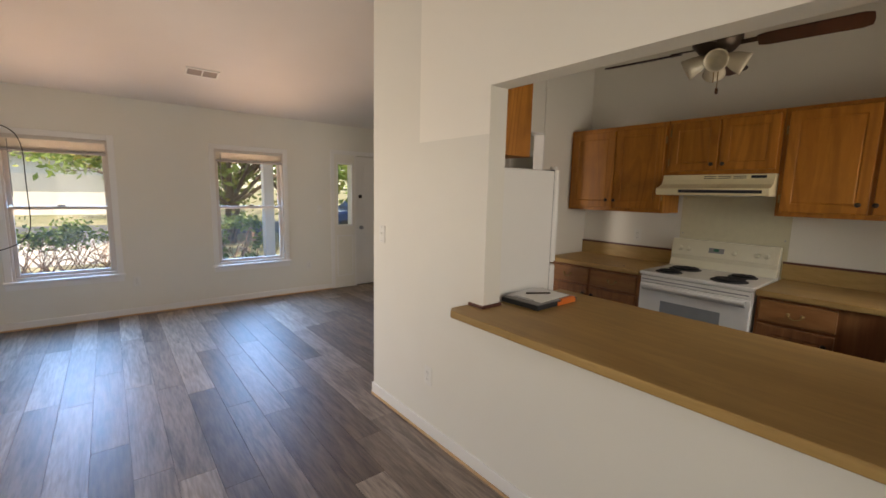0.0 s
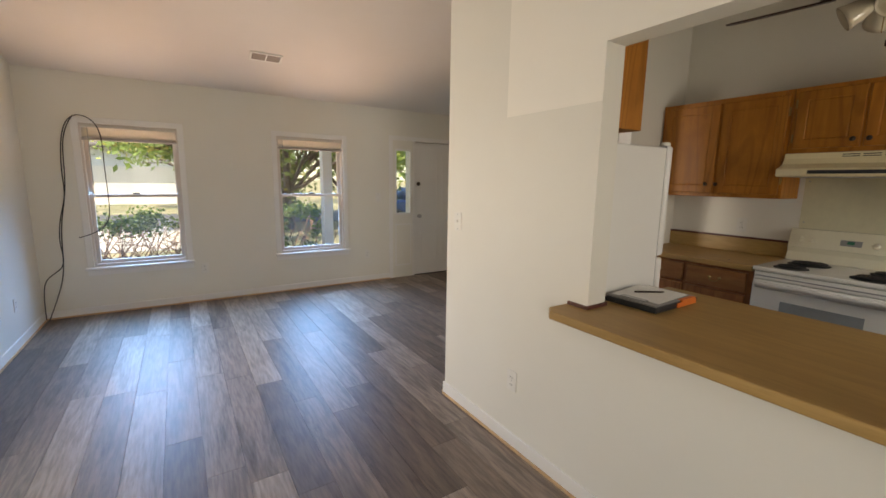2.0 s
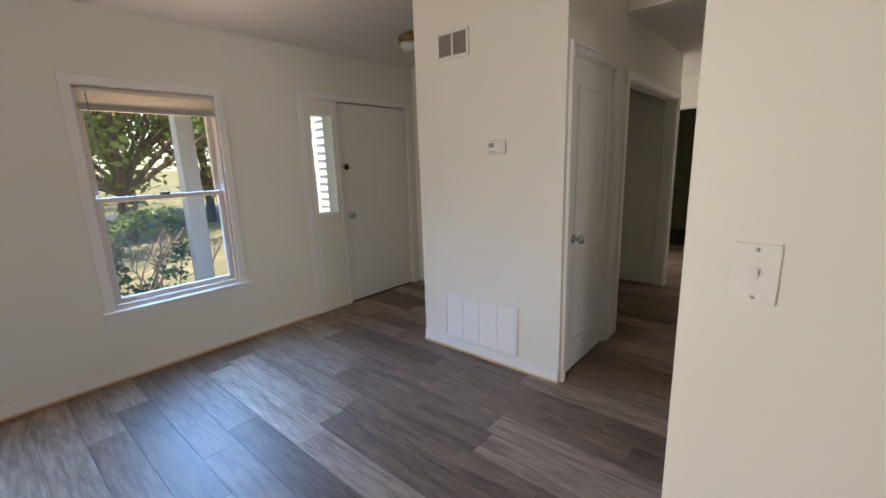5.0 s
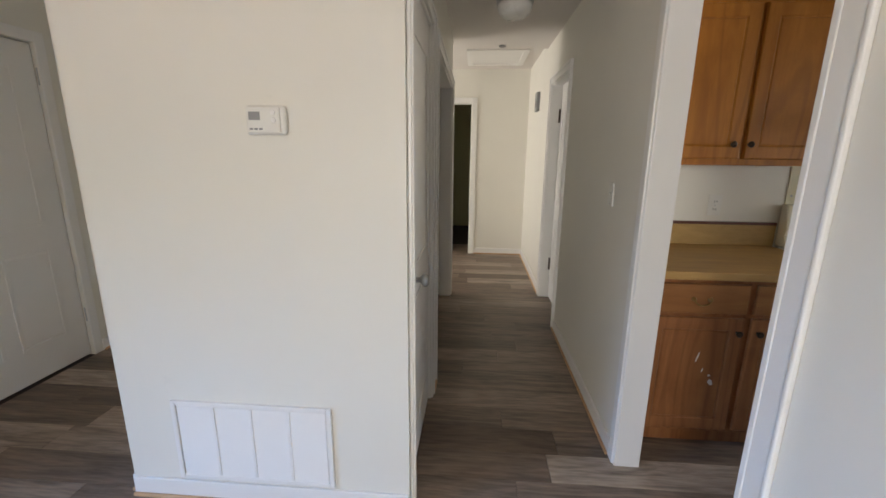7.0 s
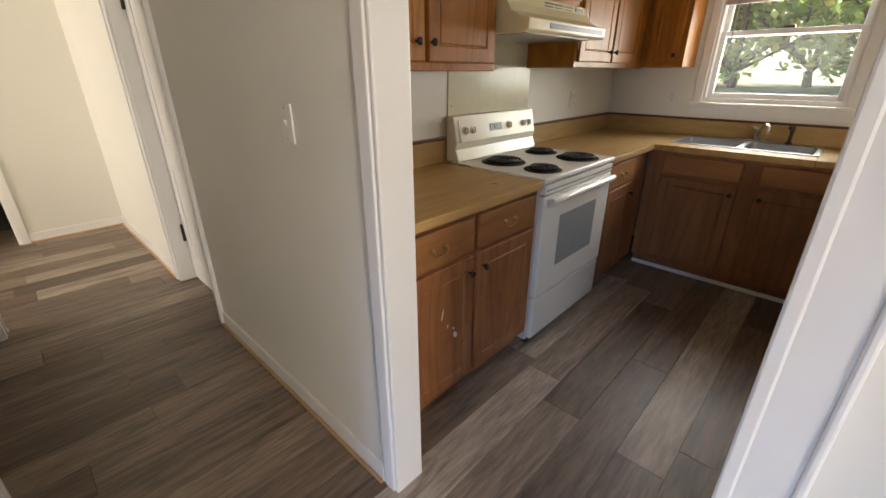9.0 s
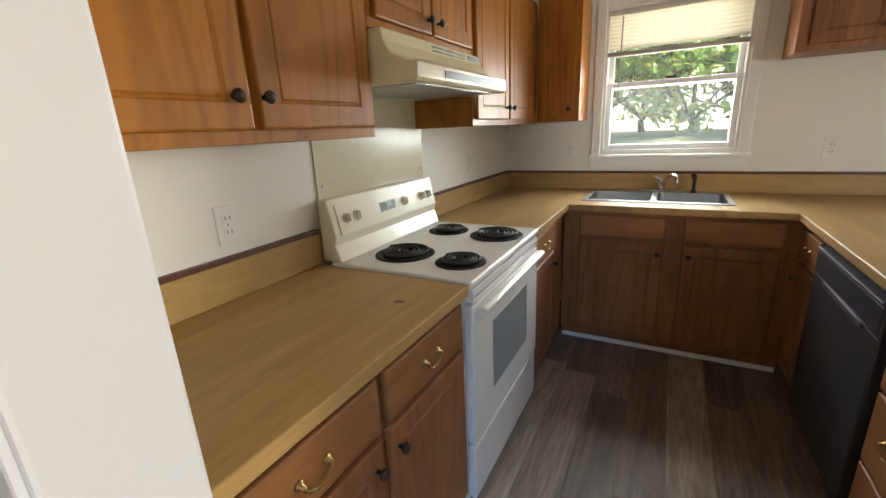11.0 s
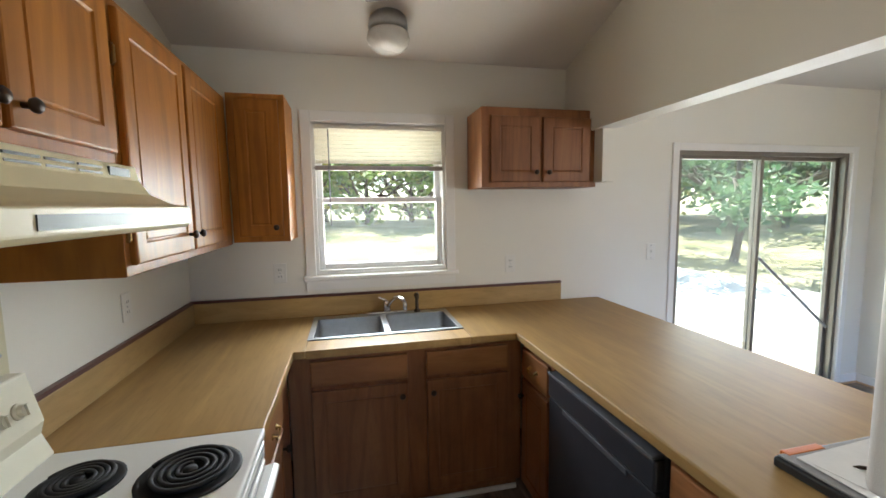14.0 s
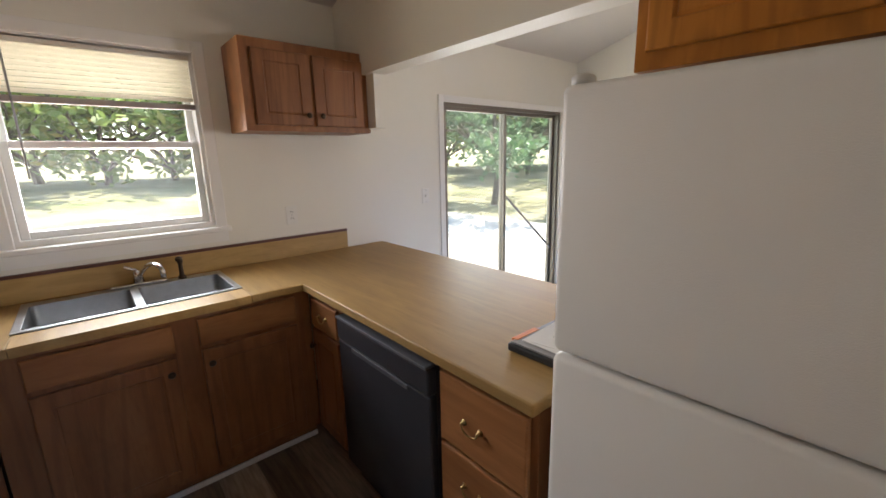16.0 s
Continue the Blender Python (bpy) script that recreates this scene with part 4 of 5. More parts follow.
for u in (0.075, 0.135, 0.47, 0.62, 0.68):
    bm = bmesh.new()
    lathe(bm, [(0.021, 0), (0.021, 0.004), (0.016, 0.008), (0.014, 0.02), (0, 0.021)], 18)
    box(bm, -0.004, 0.004, -0.014, 0.014, 0.02, 0.027)
    part("control_knob", bm, CREAM, bg, "", False, pose(u, 0.5135, 1.078, 90 - 13, 0, 0))
bm = bmesh.new()
box(bm, -0.055, 0.055, -0.02, 0.02, 0, 0.002)
part("clock_display", bm, GREYP, bg, "", False, pose(0.345, 0.514, 1.08, 90 - 13, 0, 0))
bm = bmesh.new()
box(bm, -0.018, 0.018, -0.01, 0.012, 0, 0.002)
part("display_digits", bm, LCD, bg, "green clock digits panel", False, pose(0.345, 0.5115, 1.083, 90 - 13, 0, 0))
part("oven_door", soft_box(0.006, SW - 0.006, -0.035, -0.001, 0.295, 0.835, 0.008), ENAMEL, st)
part("oven_window", soft_box(0.175, SW - 0.175, -0.038, -0.0355, 0.435, 0.71, 0.001), GREYGL, st, "grey oven window")
bm = bmesh.new()
box(bm, 0.012, SW - 0.012, -0.036, -0.002, 0.842, 0.888)
vent = rounded(part("vent_trim", bm, ENAMEL, st), 0.004)
bm = bmesh.new()
box(bm, 0.02, SW - 0.02, -0.0375, -0.0362, 0.858, 0.866)
part("vent_slot", bm, GREYP, st)
bm = bmesh.new()
extrude(bm, [(-0.036, 0.775), (-0.062, 0.79), (-0.078, 0.805), (-0.078, 0.822), (-0.064, 0.828), (-0.036, 0.822)], "x", 0.03, SW - 0.03)
rounded(part("door_handle", bm, ENAMEL, st, "wide white moulded handle"), 0.005)
part("storage_drawer", soft_box(0.006, SW - 0.006, -0.03, -0.001, 0.05, 0.283, 0.008), ENAMEL, st)
for u in (0.04, SW - 0.04):
    bm = bmesh.new()
    tube(bm, (u, 0.02, 0.0), (u, 0.02, 0.036), 0.018, n=10)
    part("foot", bm, DARKP, st)
for i, (u, y, r) in enumerate(((0.19, 0.335, 0.105), (0.587, 0.348, 0.082), (0.17, 0.083, 0.082), (0.572, 0.102, 0.105))):
    bm = bmesh.new()
    lathe(bm, [(r + 0.012, 0.9222), (r + 0.012, 0.925), (r + 0.002, 0.926), (r - 0.01, 0.9235), (0.0, 0.9232)], 32)
    pan = part("drip_pan", bm, BLACK, st, "black drip pan", True, pose(u, y, 0))
    bm = bmesh.new()
    turns = 4.2
    k = int(turns * 26)
    pts = [((0.022 + (r - 0.03) * j / k) * math.cos(2 * math.pi * turns * j / k), (0.022 + (r - 0.03) * j / k) * math.sin(2 * math.pi * turns * j / k)) for j in range(k + 1)]
    sweep(bm, [(ax, ay, 0.934) for ax, ay in pts], 0.0062, 6)
    lathe(bm, [(0.016, 0.926), (0.016, 0.936), (0, 0.937)], 12)
    part("burner_coil", bm, BLACK, pan, "black coil element", True)

# range hood
hd = empty("range_hood", pose(5.46, 3.128, 0, 0, 0, -90), "cream range hood with louvred front", "range hood")
bm = bmesh.new()
extrude(bm, [(0.313, 1.525), (0.313, 1.682), (-0.045, 1.682), (-0.052, 1.645), (-0.075, 1.61), (-0.125, 1.585), (-0.165, 1.578), (-0.165, 1.535), (-0.155, 1.525)], "x", 0.0, 0.738)
rounded(part("hood_shell", bm, BISQUE, hd), 0.004)
bm = bmesh.new()
box(bm, 0.17, 0.70, -0.1668, -0.1652, 1.543, 1.566)
part("front_strip", bm, DARKP, hd, "dark grey control strip")
for i in range(3):
    for z in (1.651, 1.664):
        bm = bmesh.new()
        box(bm, 0.30 + i * 0.095, 0.382 + i * 0.095, -0.0515, -0.046, z, z + 0.005)
        part("louvre_slot", bm, DARKP, hd)
bm = bmesh.new()
box(bm, 0.60, 0.69, -0.0525, -0.047, 1.652, 1.672)
part("switch_plate", bm, DARKP, hd)
bm = bmesh.new()
box(bm, 0.06, 0.68, -0.12, 0.25, 1.5225, 1.526)
part("filter", bm, STEEL, hd)

# sink and tap
sk = empty("sink", pose(4.70, 1.32, 0.915), "stainless steel double-bowl drop-in sink", "sink")
bm = bmesh.new()
X, Y, IN = 0.403, 0.222, 0.03
for x0, x1, y0, y1 in ((-X, X, -Y, -Y + 0.07), (-X, X, Y - IN, Y), (-X, -X + IN, -Y + 0.07, Y - IN), (X - IN, X, -Y + 0.07, Y - IN), (-0.018, 0.018, -Y + 0.07, Y - IN)):
    box(bm, x0, x1, y0, y1, 0.0005, 0.006)
rounded(part("rim", bm, STEEL, sk), 0.003)
for x0, x1 in ((-X + IN, -0.018), (0.018, X - IN)):
    bm = bmesh.new()
    y0, y1, z0 = -Y + 0.07, Y - IN, -0.17
    fs = box(bm, x0, x1, y0, y1, z0, 0.004)
    bm.faces.remove(fs[1])
    bmesh.ops.bevel(bm, geom=[e for e in bm.edges if not e.is_boundary], offset=0.035, segments=4, affect="EDGES", profile=0.5)
    bowl = part("bowl", bm, STEEL, sk, "", True)
    bm = bmesh.new()
    lathe(bm, [(0.045, 0), (0.045, 0.003), (0.02, 0.002), (0, 0.001)], 18, pose((x0 + x1) / 2, (y0 + y1) / 2, z0 + 0.001))
    part("drain", bm, CHROME, bowl)
fc = empty("kitchen_tap", pose(4.67, 1.118, 0.921), "chrome single-lever kitchen tap on the sink deck", "tap")
part("deck_plate", soft_box(-0.12, 0.12, -0.026, 0.026, 0.0, 0.014, 0.006), CHROME, fc)
bm = bmesh.new()
lathe(bm, [(0.024, 0.014), (0.022, 0.05), (0.02, 0.07), (0.0, 0.078)], 18)
part("valve_body", bm, CHROME, fc, "", True)
bm = bmesh.new()
pts = [Vector((-0.075 * i / 10, 0.225 * i / 10, 0.035 + 0.095 * math.sin(math.pi * 0.62 * i / 10))) for i in range(11)]
sweep(bm, pts + [pts[-1] + Vector((-0.006, 0.016, -0.016)), pts[-1] + Vector((-0.007, 0.018, -0.05))], 0.011, 12)
part("spout", bm, CHROME, fc, "", True)
bm = bmesh.new()
tube(bm, (0, 0, 0.078), (0.05, -0.01, 0.098), 0.006, 0.008, 10)
part("lever", bm, CHROME, fc, "", True)
bm = bmesh.new()
lathe(bm, [(0.02, 0), (0.018, 0.012), (0.011, 0.02), (0.010, 0.075), (0.014, 0.09), (0.014, 0.112), (0.006, 0.12), (0, 0.121)], 14, pose(4.485, 1.135, 0.921))
tube(bm, (4.485, 1.135, 1.03), (4.497, 1.175, 1.034), 0.012, 0.014, 12)
tagged(part("side_sprayer", bm, BRONZE, None, "", True), "dark side sprayer standing on the sink deck", "sprayer")

# fridge
FX, FY0, FY1, FH = 3.985, 3.145, 3.905, 1.658
fr = empty("fridge", pose(FX, FY0, 0, 0, 0, 91), "white textured top-freezer refrigerator", "fridge")
FWD = FY1 - FY0
part("body", soft_box(0, FWD, 0.0, 0.52, 0.02, FH - 0.012, 0.008), FRIDGE, fr)
for nm, a, c in (("freezer_door", 1.079, FH), ("fridge_door", 0.08, 1.071)):
    bm = bmesh.new()
    box(bm, 0.0, FWD, -0.065, -0.006, a, c)
    bmesh.ops.bevel(bm, geom=[e for e in bm.edges if abs(e.verts[0].co.y + 0.065) < 1e-4 or abs(e.verts[1].co.y + 0.065) < 1e-4], offset=0.018, segments=4, affect="EDGES", profile=0.5)
    d = part(nm, bm, FRIDGE, fr, "", True)
    bm = bmesh.new()
    zz = (a + 0.02, a + 0.42) if nm == "freezer_door" else (c - 0.55, c - 0.02)
    pts = [Vector((FWD - 0.045, -0.062 - 0.055 * math.sin(math.pi * min(1, max(0, i / 10))) ** 0.5, zz[0] + (zz[1] - zz[0]) * i / 10)) for i in range(11)]
    sweep(bm, pts, 0.013, 12)
    part("handle", bm, PLASTIC, d, "white bowed handle", True)
bm = bmesh.new()
box(bm, 0.004, FWD - 0.004, -0.005, -0.001, 0.08, FH - 0.004)
part("door_gasket", bm, GREYP, fr)
bm = bmesh.new()
lathe(bm, [(0.024, 0), (0.024, 0.014), (0.018, 0.018), (0, 0.019)], 16, pose(0.03, -0.03, FH))
part("hinge_cap", bm, FRIDGE, fr, "", True)
bm = bmesh.new()
box(bm, 0.02, FWD - 0.02, -0.03, -0.001, 0.012, 0.075)
part("toe_grille", bm, GREYP, fr)
for u in (0.06, FWD - 0.06):
    bm = bmesh.new()
    tube(bm, (u, 0.05, 0), (u, 0.05, 0.022), 0.02, n=10)
    part("foot", bm, DARKP, fr)

# clipboard case on the worktop
cl = empty("clipboard_case", pose(3.692, 2.985, 0.9155, 0, 0, 1), "black form-holder clipboard case on the worktop", "clipboard")
part("case", soft_box(-0.176, 0.176, -0.124, 0.124, 0.0, 0.026, 0.006), DARKP, cl)
part("lid", soft_box(-0.17, 0.17, -0.118, 0.118, 0.0265, 0.032, 0.003), GREYP, cl)
part("latch", soft_box(0.03, 0.15, -0.128, -0.104, 0.002, 0.0335, 0.003), ORANGEP, cl, "orange latch")
part("side_band", soft_box(-0.01, 0.155, -0.1285, -0.1245, 0.003, 0.024, 0.001), ORANGEP, cl, "orange edge band")
part("clip", soft_box(-0.155, -0.125, -0.06, 0.06, 0.0325, 0.04, 0.003), STEEL, cl, "metal clip")
for i, (dx, dy, r) in enumerate(((0.005, 0.0, 2), (0.012, 0.012, -3), (-0.01, 0.02, 7))):
    tagged(part("paper_sheet", soft_box(-0.135, 0.135, -0.1, 0.1, 0, 0.0012, 0.0004, 1), PAPER, None, "", False, pose(3.692 + dx, 2.985 + dy, 0.948 + 0.0016 * i, 0, 0, 2 + r)), "loose white paper form on the clipboard", "paper", "papers on the clipboard")
bm = bmesh.new()
tube(bm, (-0.07, 0, 0), (0.06, 0, 0), 0.0045, n=8)
tube(bm, (0.06, 0, 0), (0.072, 0, 0), 0.0045, 0.001, 8)
tagged(part("pen", bm, BRONZE, None, "", True, pose(3.70, 3.0, 0.9575, 0, 0, -32)), "dark pen lying on the papers", "pen")


# ---- lamps, grilles and wall plates ----
def louvred(name, m, w, h, cols, label, fins=9, mat=TRIM, rim=0.022, dark=None, fin=None):
    """A wall grille that faces local -y, centred on its pose."""
    g = empty(name, m, label, "vent")
    bm = bmesh.new()
    frame_ring(bm, -w / 2, w / 2, -h / 2, h / 2, rim, -0.012, 0.0)
    rounded(part("frame", bm, mat, g), 0.003)
    bm = bmesh.new()
    box(bm, -w / 2 + rim, w / 2 - rim, -0.003, 0.0, -h / 2 + rim, h / 2 - rim)
    part("backing", bm, dark or GREYP, g)
    iw = (w - 2 * rim) / cols
    for c in range(cols):
        x0 = -w / 2 + rim + c * iw
        if c:
            bm = bmesh.new()
            box(bm, x0 - 0.006, x0 + 0.006, -0.011, -0.003, -h / 2 + rim, h / 2 - rim)
            part("mullion", bm, mat, g)
        for k in range(fins):
            z = -h / 2 + rim + (k + 0.5) * (h - 2 * rim) / fins
            bm = bmesh.new()
            d = (h - 2 * rim) / fins
            extrude(bm, [(-0.010, z - d * 0.55), (-0.0085, z - d * 0.6), (-0.004, z + d * 0.3), (-0.0055, z + d * 0.35)], "x", x0 + 0.005, x0 + iw - 0.005)
            part("slat", bm, fin or mat, g)
    return g


louvred("return_air_grille", pose(XC - 0.0005, 5.695, 0.2775, 0, 0, -90), 0.65, 0.357, 4, "white louvred return-air grille low on the closet wall", 14, TRIM, 0.02, PLASTIC)
louvred("wall_vent", pose(XC - 0.0005, 5.879, 2.197, 0, 0, -90), 0.27, 0.178, 2, "white two-way wall register high on the closet wall", 8, PLASTIC, 0.02, DARKP, VENTG)
va = math.degrees(math.atan(SLOPE))
louvred("ceiling_vent", Matrix.Translation((2.72, 6.72, EAVE + SLOPE * (YN - 6.72) - 0.001)) @ pose(0, 0, 0, -va) @ pose(0, 0, 0, 90), 0.31, 0.15, 2, "white-framed ceiling register in the vaulted ceiling", 7, PLASTIC, 0.02, DARKP, VENTG)

th = empty("thermostat", pose(XC - 0.0005, 5.525, 1.515, 0, 0, -90), "white wall thermostat with small display", "thermostat")
part("case", soft_box(-0.066, 0.066, -0.024, 0, -0.046, 0.046, 0.009, 3), PLASTIC, th)
part("face_plate", soft_box(-0.060, 0.052, -0.029, -0.0235, -0.040, 0.040, 0.004), PLASTIC, th, "slightly raised face")
part("display", soft_box(-0.052, -0.014, -0.0305, -0.0285, 0.0, 0.026, 0.001), GREYP, th, "grey display")
for x, z in ((0.030, 0.024), (0.030, 0.0)):
    bm = bmesh.new()
    lathe(bm, [(0.0085, 0), (0.0085, 0.002), (0.006, 0.0035), (0, 0.004)], 14, pose(x, -0.0288, z, 90, 0, 0))
    part("button", bm, PAPER, th, "round pale button", True)
for x in (-0.046, -0.030, -0.014):
    part("button", soft_box(x - 0.006, x + 0.006, -0.0302, -0.0285, -0.031, -0.025, 0.001), GREYP, th)


def plate(m, kind):
    p = empty("power_outlet" if kind == "outlet" else "light_switch", m, "white duplex wall outlet" if kind == "outlet" else "white toggle light switch", kind)
    part("cover_plate", soft_box(-0.036, 0.036, -0.006, 0, -0.058, 0.058, 0.002), PLASTIC, p)
    if kind == "outlet":
        for z in (-0.021, 0.021):
            s = part("socket", soft_box(-0.017, 0.017, -0.008, -0.0055, z - 0.014, z + 0.014, 0.001), PLASTIC, p)
            for x in (-0.007, 0.007):
                part("slot", soft_box(x - 0.0015, x + 0.0015, -0.0086, -0.0078, z - 0.005, z + 0.006, 0.0003, 1), DARKP, s)
    else:
        bm = bmesh.new()
        extrude(bm, [(-0.0055, -0.011), (-0.0055, 0.011), (-0.014, 0.012), (-0.014, 0.006)], "x", -0.005, 0.005)
        part("toggle", bm, PLASTIC, p)
    for z in ((-0.046, 0.046) if kind == "switch" else (0,)):
        bm = bmesh.new()
        lathe(bm, [(0.004, 0), (0.003, 0.0015), (0, 0.002)], 8, pose(0, -0.006, z, 90, 0, 0))
        part("screw", bm, STEEL, p)
    return p


S, N, EW, WE = 180, 0, -90, 90      # a plate's turn: facing +y, -y, -x, +x
for x, y, z, r, kind in ((XP, 4.057, 1.211, EW, "switch"), (XP, 3.505, 0.386, EW, "outlet"), (2.06, YN, 0.397, N, "outlet"), (4.105, YN, 0.403, N, "outlet"),
                         (4.28, YN, 1.22, N, "switch"), (XE, 3.475, 1.14, EW, "outlet"), (XE, 1.73, 1.18, EW, "outlet"), (3.83, YS, 1.182, S, "outlet"), (5.29, YS, 1.188, S, "outlet"),
                         (2.737, YS, 1.221, S, "switch"), (5.46, 4.155, 1.222, S, "switch"), (XW, 6.31, 0.37, WE, "outlet"), (XW, 6.70, 0.37, WE, "outlet")):
    plate(pose(x, y, z, 0, 0, r), kind)

# doorbell chime box in the hall
db = empty("door_chime", pose(8.2, 4.155, 1.965, 0, 0, 180), "small grey and black chime box on the hall wall", "chime")
part("case", soft_box(-0.07, 0.07, -0.035, 0, -0.10, 0.10, 0.005), GREYP, db)
part("grille", soft_box(-0.04, 0.04, -0.037, -0.034, -0.06, 0.03, 0.002), DARKP, db)

# globe lamp on the kitchen ceiling
y = 1.33
kl = empty("ceiling_lamp", Matrix.Translation((4.64, y, EAVE + SLOPE * (y - YS))), "round frosted glass ceiling lamp with metal collar", "lamp")
bm = bmesh.new()
lathe(bm, [(0.095, 0.03), (0.10, -0.01), (0.105, -0.035), (0.10, -0.05), (0.06, -0.05)], 28)
part("collar", bm, STEEL, kl, "", True)
bm = bmesh.new()
lathe(bm, [(0.088, -0.045), (0.106, -0.062), (0.113, -0.09), (0.102, -0.125), (0.074, -0.148), (0.038, -0.16), (0, -0.162)], 28)
part("globe", bm, FROST, kl, "", True)

# hall lamp
hl = empty("ceiling_lamp", Matrix.Translation((6.36, 4.61, 2.42)), "frosted glass dome lamp with nickel rim on the hall ceiling", "lamp")
bm = bmesh.new()
lathe(bm, [(0.12, 0.0), (0.125, -0.015), (0.12, -0.05), (0.09, -0.05)], 28)
part("rim", bm, STEEL, hl, "", True)
bm = bmesh.new()
lathe(bm, [(0.112, -0.045), (0.116, -0.07), (0.098, -0.11), (0.06, -0.135), (0, -0.142)], 28)
part("dome", bm, FROST, hl, "", True)
# entry lamp
y = 7.0
el = empty("ceiling_lamp", Matrix.Translation((5.42, y, EAVE + SLOPE * (YN - y))), "brass entry ceiling lamp with frosted dome", "lamp")
bm = bmesh.new()
lathe(bm, [(0.10, 0.03), (0.11, -0.02), (0.09, -0.05), (0.03, -0.06)], 24)
part("rim", bm, BRASS, el, "", True)
bm = bmesh.new()
lathe(bm, [(0.08, -0.055), (0.09, -0.08), (0.07, -0.115), (0, -0.13)], 24)
part("dome", bm, FROST, el, "", True)
# smoke alarm
bm = bmesh.new()
lathe(bm, [(0.035, 0), (0.035, -0.012), (0.02, -0.018), (0, -0.018)], 18, Matrix.Translation((7.66, 4.61, 2.42)))
tagged(part("smoke_alarm", bm, GREYP, None, "", True), "small round grey alarm on the hall ceiling", "alarm")

# ceiling fan
FC = Vector((4.66, 2.57, 2.385))
fan = empty("ceiling_fan", Matrix.Translation(FC), "dark wood ceiling fan with a tulip light kit", "fan")
bm = bmesh.new()
tube(bm, (0, 0, 0.1), (0, 0, 0.55), 0.014, n=12)
part("downrod", bm, BRONZE, fan, "", True)
bm = bmesh.new()
lathe(bm, [(0.02, 0.47), (0.05, 0.49), (0.065, 0.53), (0.065, 0.56)], 20)
part("canopy", bm, BRONZE, fan, "", True)
bm = bmesh.new()
lathe(bm, [(0.03, 0.12), (0.09, 0.10), (0.125, 0.05), (0.125, 0.0), (0.09, -0.04), (0.055, -0.06), (0.055, -0.09), (0, -0.10)], 28)
part("motor", bm, BRONZE, fan, "", True)
for i in range(4):
    a = 277 + 90 * i
    bm = bmesh.new()
    extrude(bm, [(0.19, -0.045), (0.23, -0.058), (0.60, -0.066), (0.635, -0.05), (0.64, 0), (0.635, 0.05), (0.60, 0.066), (0.23, 0.058), (0.19, 0.045)], "z", -0.004, 0.004)
    bl = rounded(part("blade", bm, FANB, fan, "", False, pose(0, 0, -0.02, 0, 0, a) @ pose(0, 0, 0, -14, 0, 0)), 0.002)
    bm = bmesh.new()
    box(bm, 0.08, 0.24, -0.018, 0.018, 0.005, 0.012)
    part("blade_arm", bm, BRONZE, bl)
for i in range(4):
    a = 20 + 90 * i
    bm = bmesh.new()
    lathe(bm, [(0.022, 0.0), (0.035, 0.02), (0.05, 0.06), (0.055, 0.09), (0.062, 0.115), (0.055, 0.115), (0.046, 0.08), (0.0, 0.03)], 18)
    part("tulip_shade", bm, AMBERG, fan, "ribbed amber glass shade", True, pose(0, 0, -0.075, 0, 0, a) @ pose(0.045, 0, 0, 0, 118, 0))
bm = bmesh.new()
tube(bm, (0.0, -0.02, -0.1), (0.0, -0.02, -0.245), 0.0022, n=6)
tube(bm, (0.02, 0.01, -0.1), (0.02, 0.01, -0.21), 0.0022, n=6)
part("pull_chain", bm, BRASS, fan)
bm = bmesh.new()
lathe(bm, [(0.003, 0), (0.008, -0.008), (0.008, -0.03), (0.003, -0.036)], 10, pose(0, -0.02, -0.245))
part("pull_knob", bm, FANB, fan)


# ---- loose cable by the front window ----
def run_cable(name, pts, r, label):
    cu = bpy.data.curves.new(name, "CURVE")
    cu.dimensions, cu.bevel_depth, cu.bevel_resolution = "3D", r, 2
    sp = cu.splines.new("NURBS")
    sp.points.add(len(pts) - 1)
    for p, q in zip(sp.points, pts):
        p.co = (*q, 1)
    sp.use_endpoint_u, sp.order_u = True, 4
    ob = new(name, cu)
    cu.materials.append(CABLE)
    return tagged(ob, label, "cable")


yc = YN - 0.03
run_cable("loose_cable", [(0.965, yc, 0.83), (1.08, yc, 0.86), (1.19, yc, 0.93), (1.24, yc, 1.05), (1.238, yc, 1.30), (1.232, yc, 1.60), (1.24, yc, 1.80), (1.215, yc, 1.97), (1.13, yc, 2.05), (1.03, yc, 2.06), (0.945, yc, 1.95), (0.905, yc, 1.70), (0.895, yc, 1.45), (0.905, yc, 1.25), (0.84, yc, 1.05), (0.805, yc, 0.80), (0.835, yc, 0.62), (0.80, yc, 0.50), (0.66, yc, 0.44), (0.638, yc, 0.28), (0.64, yc - 0.02, 0.008)], 0.0045, "black loose cable hanging beside the front window")
run_cable("loose_cable", [(1.03, yc + 0.005, 2.045), (0.935, yc + 0.005, 1.90), (0.92, yc + 0.005, 1.62), (0.915, yc + 0.005, 1.36), (0.87, yc + 0.005, 1.12), (0.83, yc + 0.005, 0.9), (0.825, yc, 0.6), (0.80, yc, 0.38), (0.72, yc, 0.16), (0.665, yc - 0.03, 0.008)], 0.0045, "black loose cable hanging beside the front window")


# ---- outdoors ----
def ground_z(x, y):
    """The yard climbs a bank behind the house."""
    k = min(1.0, max(0.0, (-4.5 - y) / 13.0, (-5.0 - x) / 13.0 if y < 3 else 0.0))
    return -0.25 + 1.0 * k * k * (3 - 2 * k)


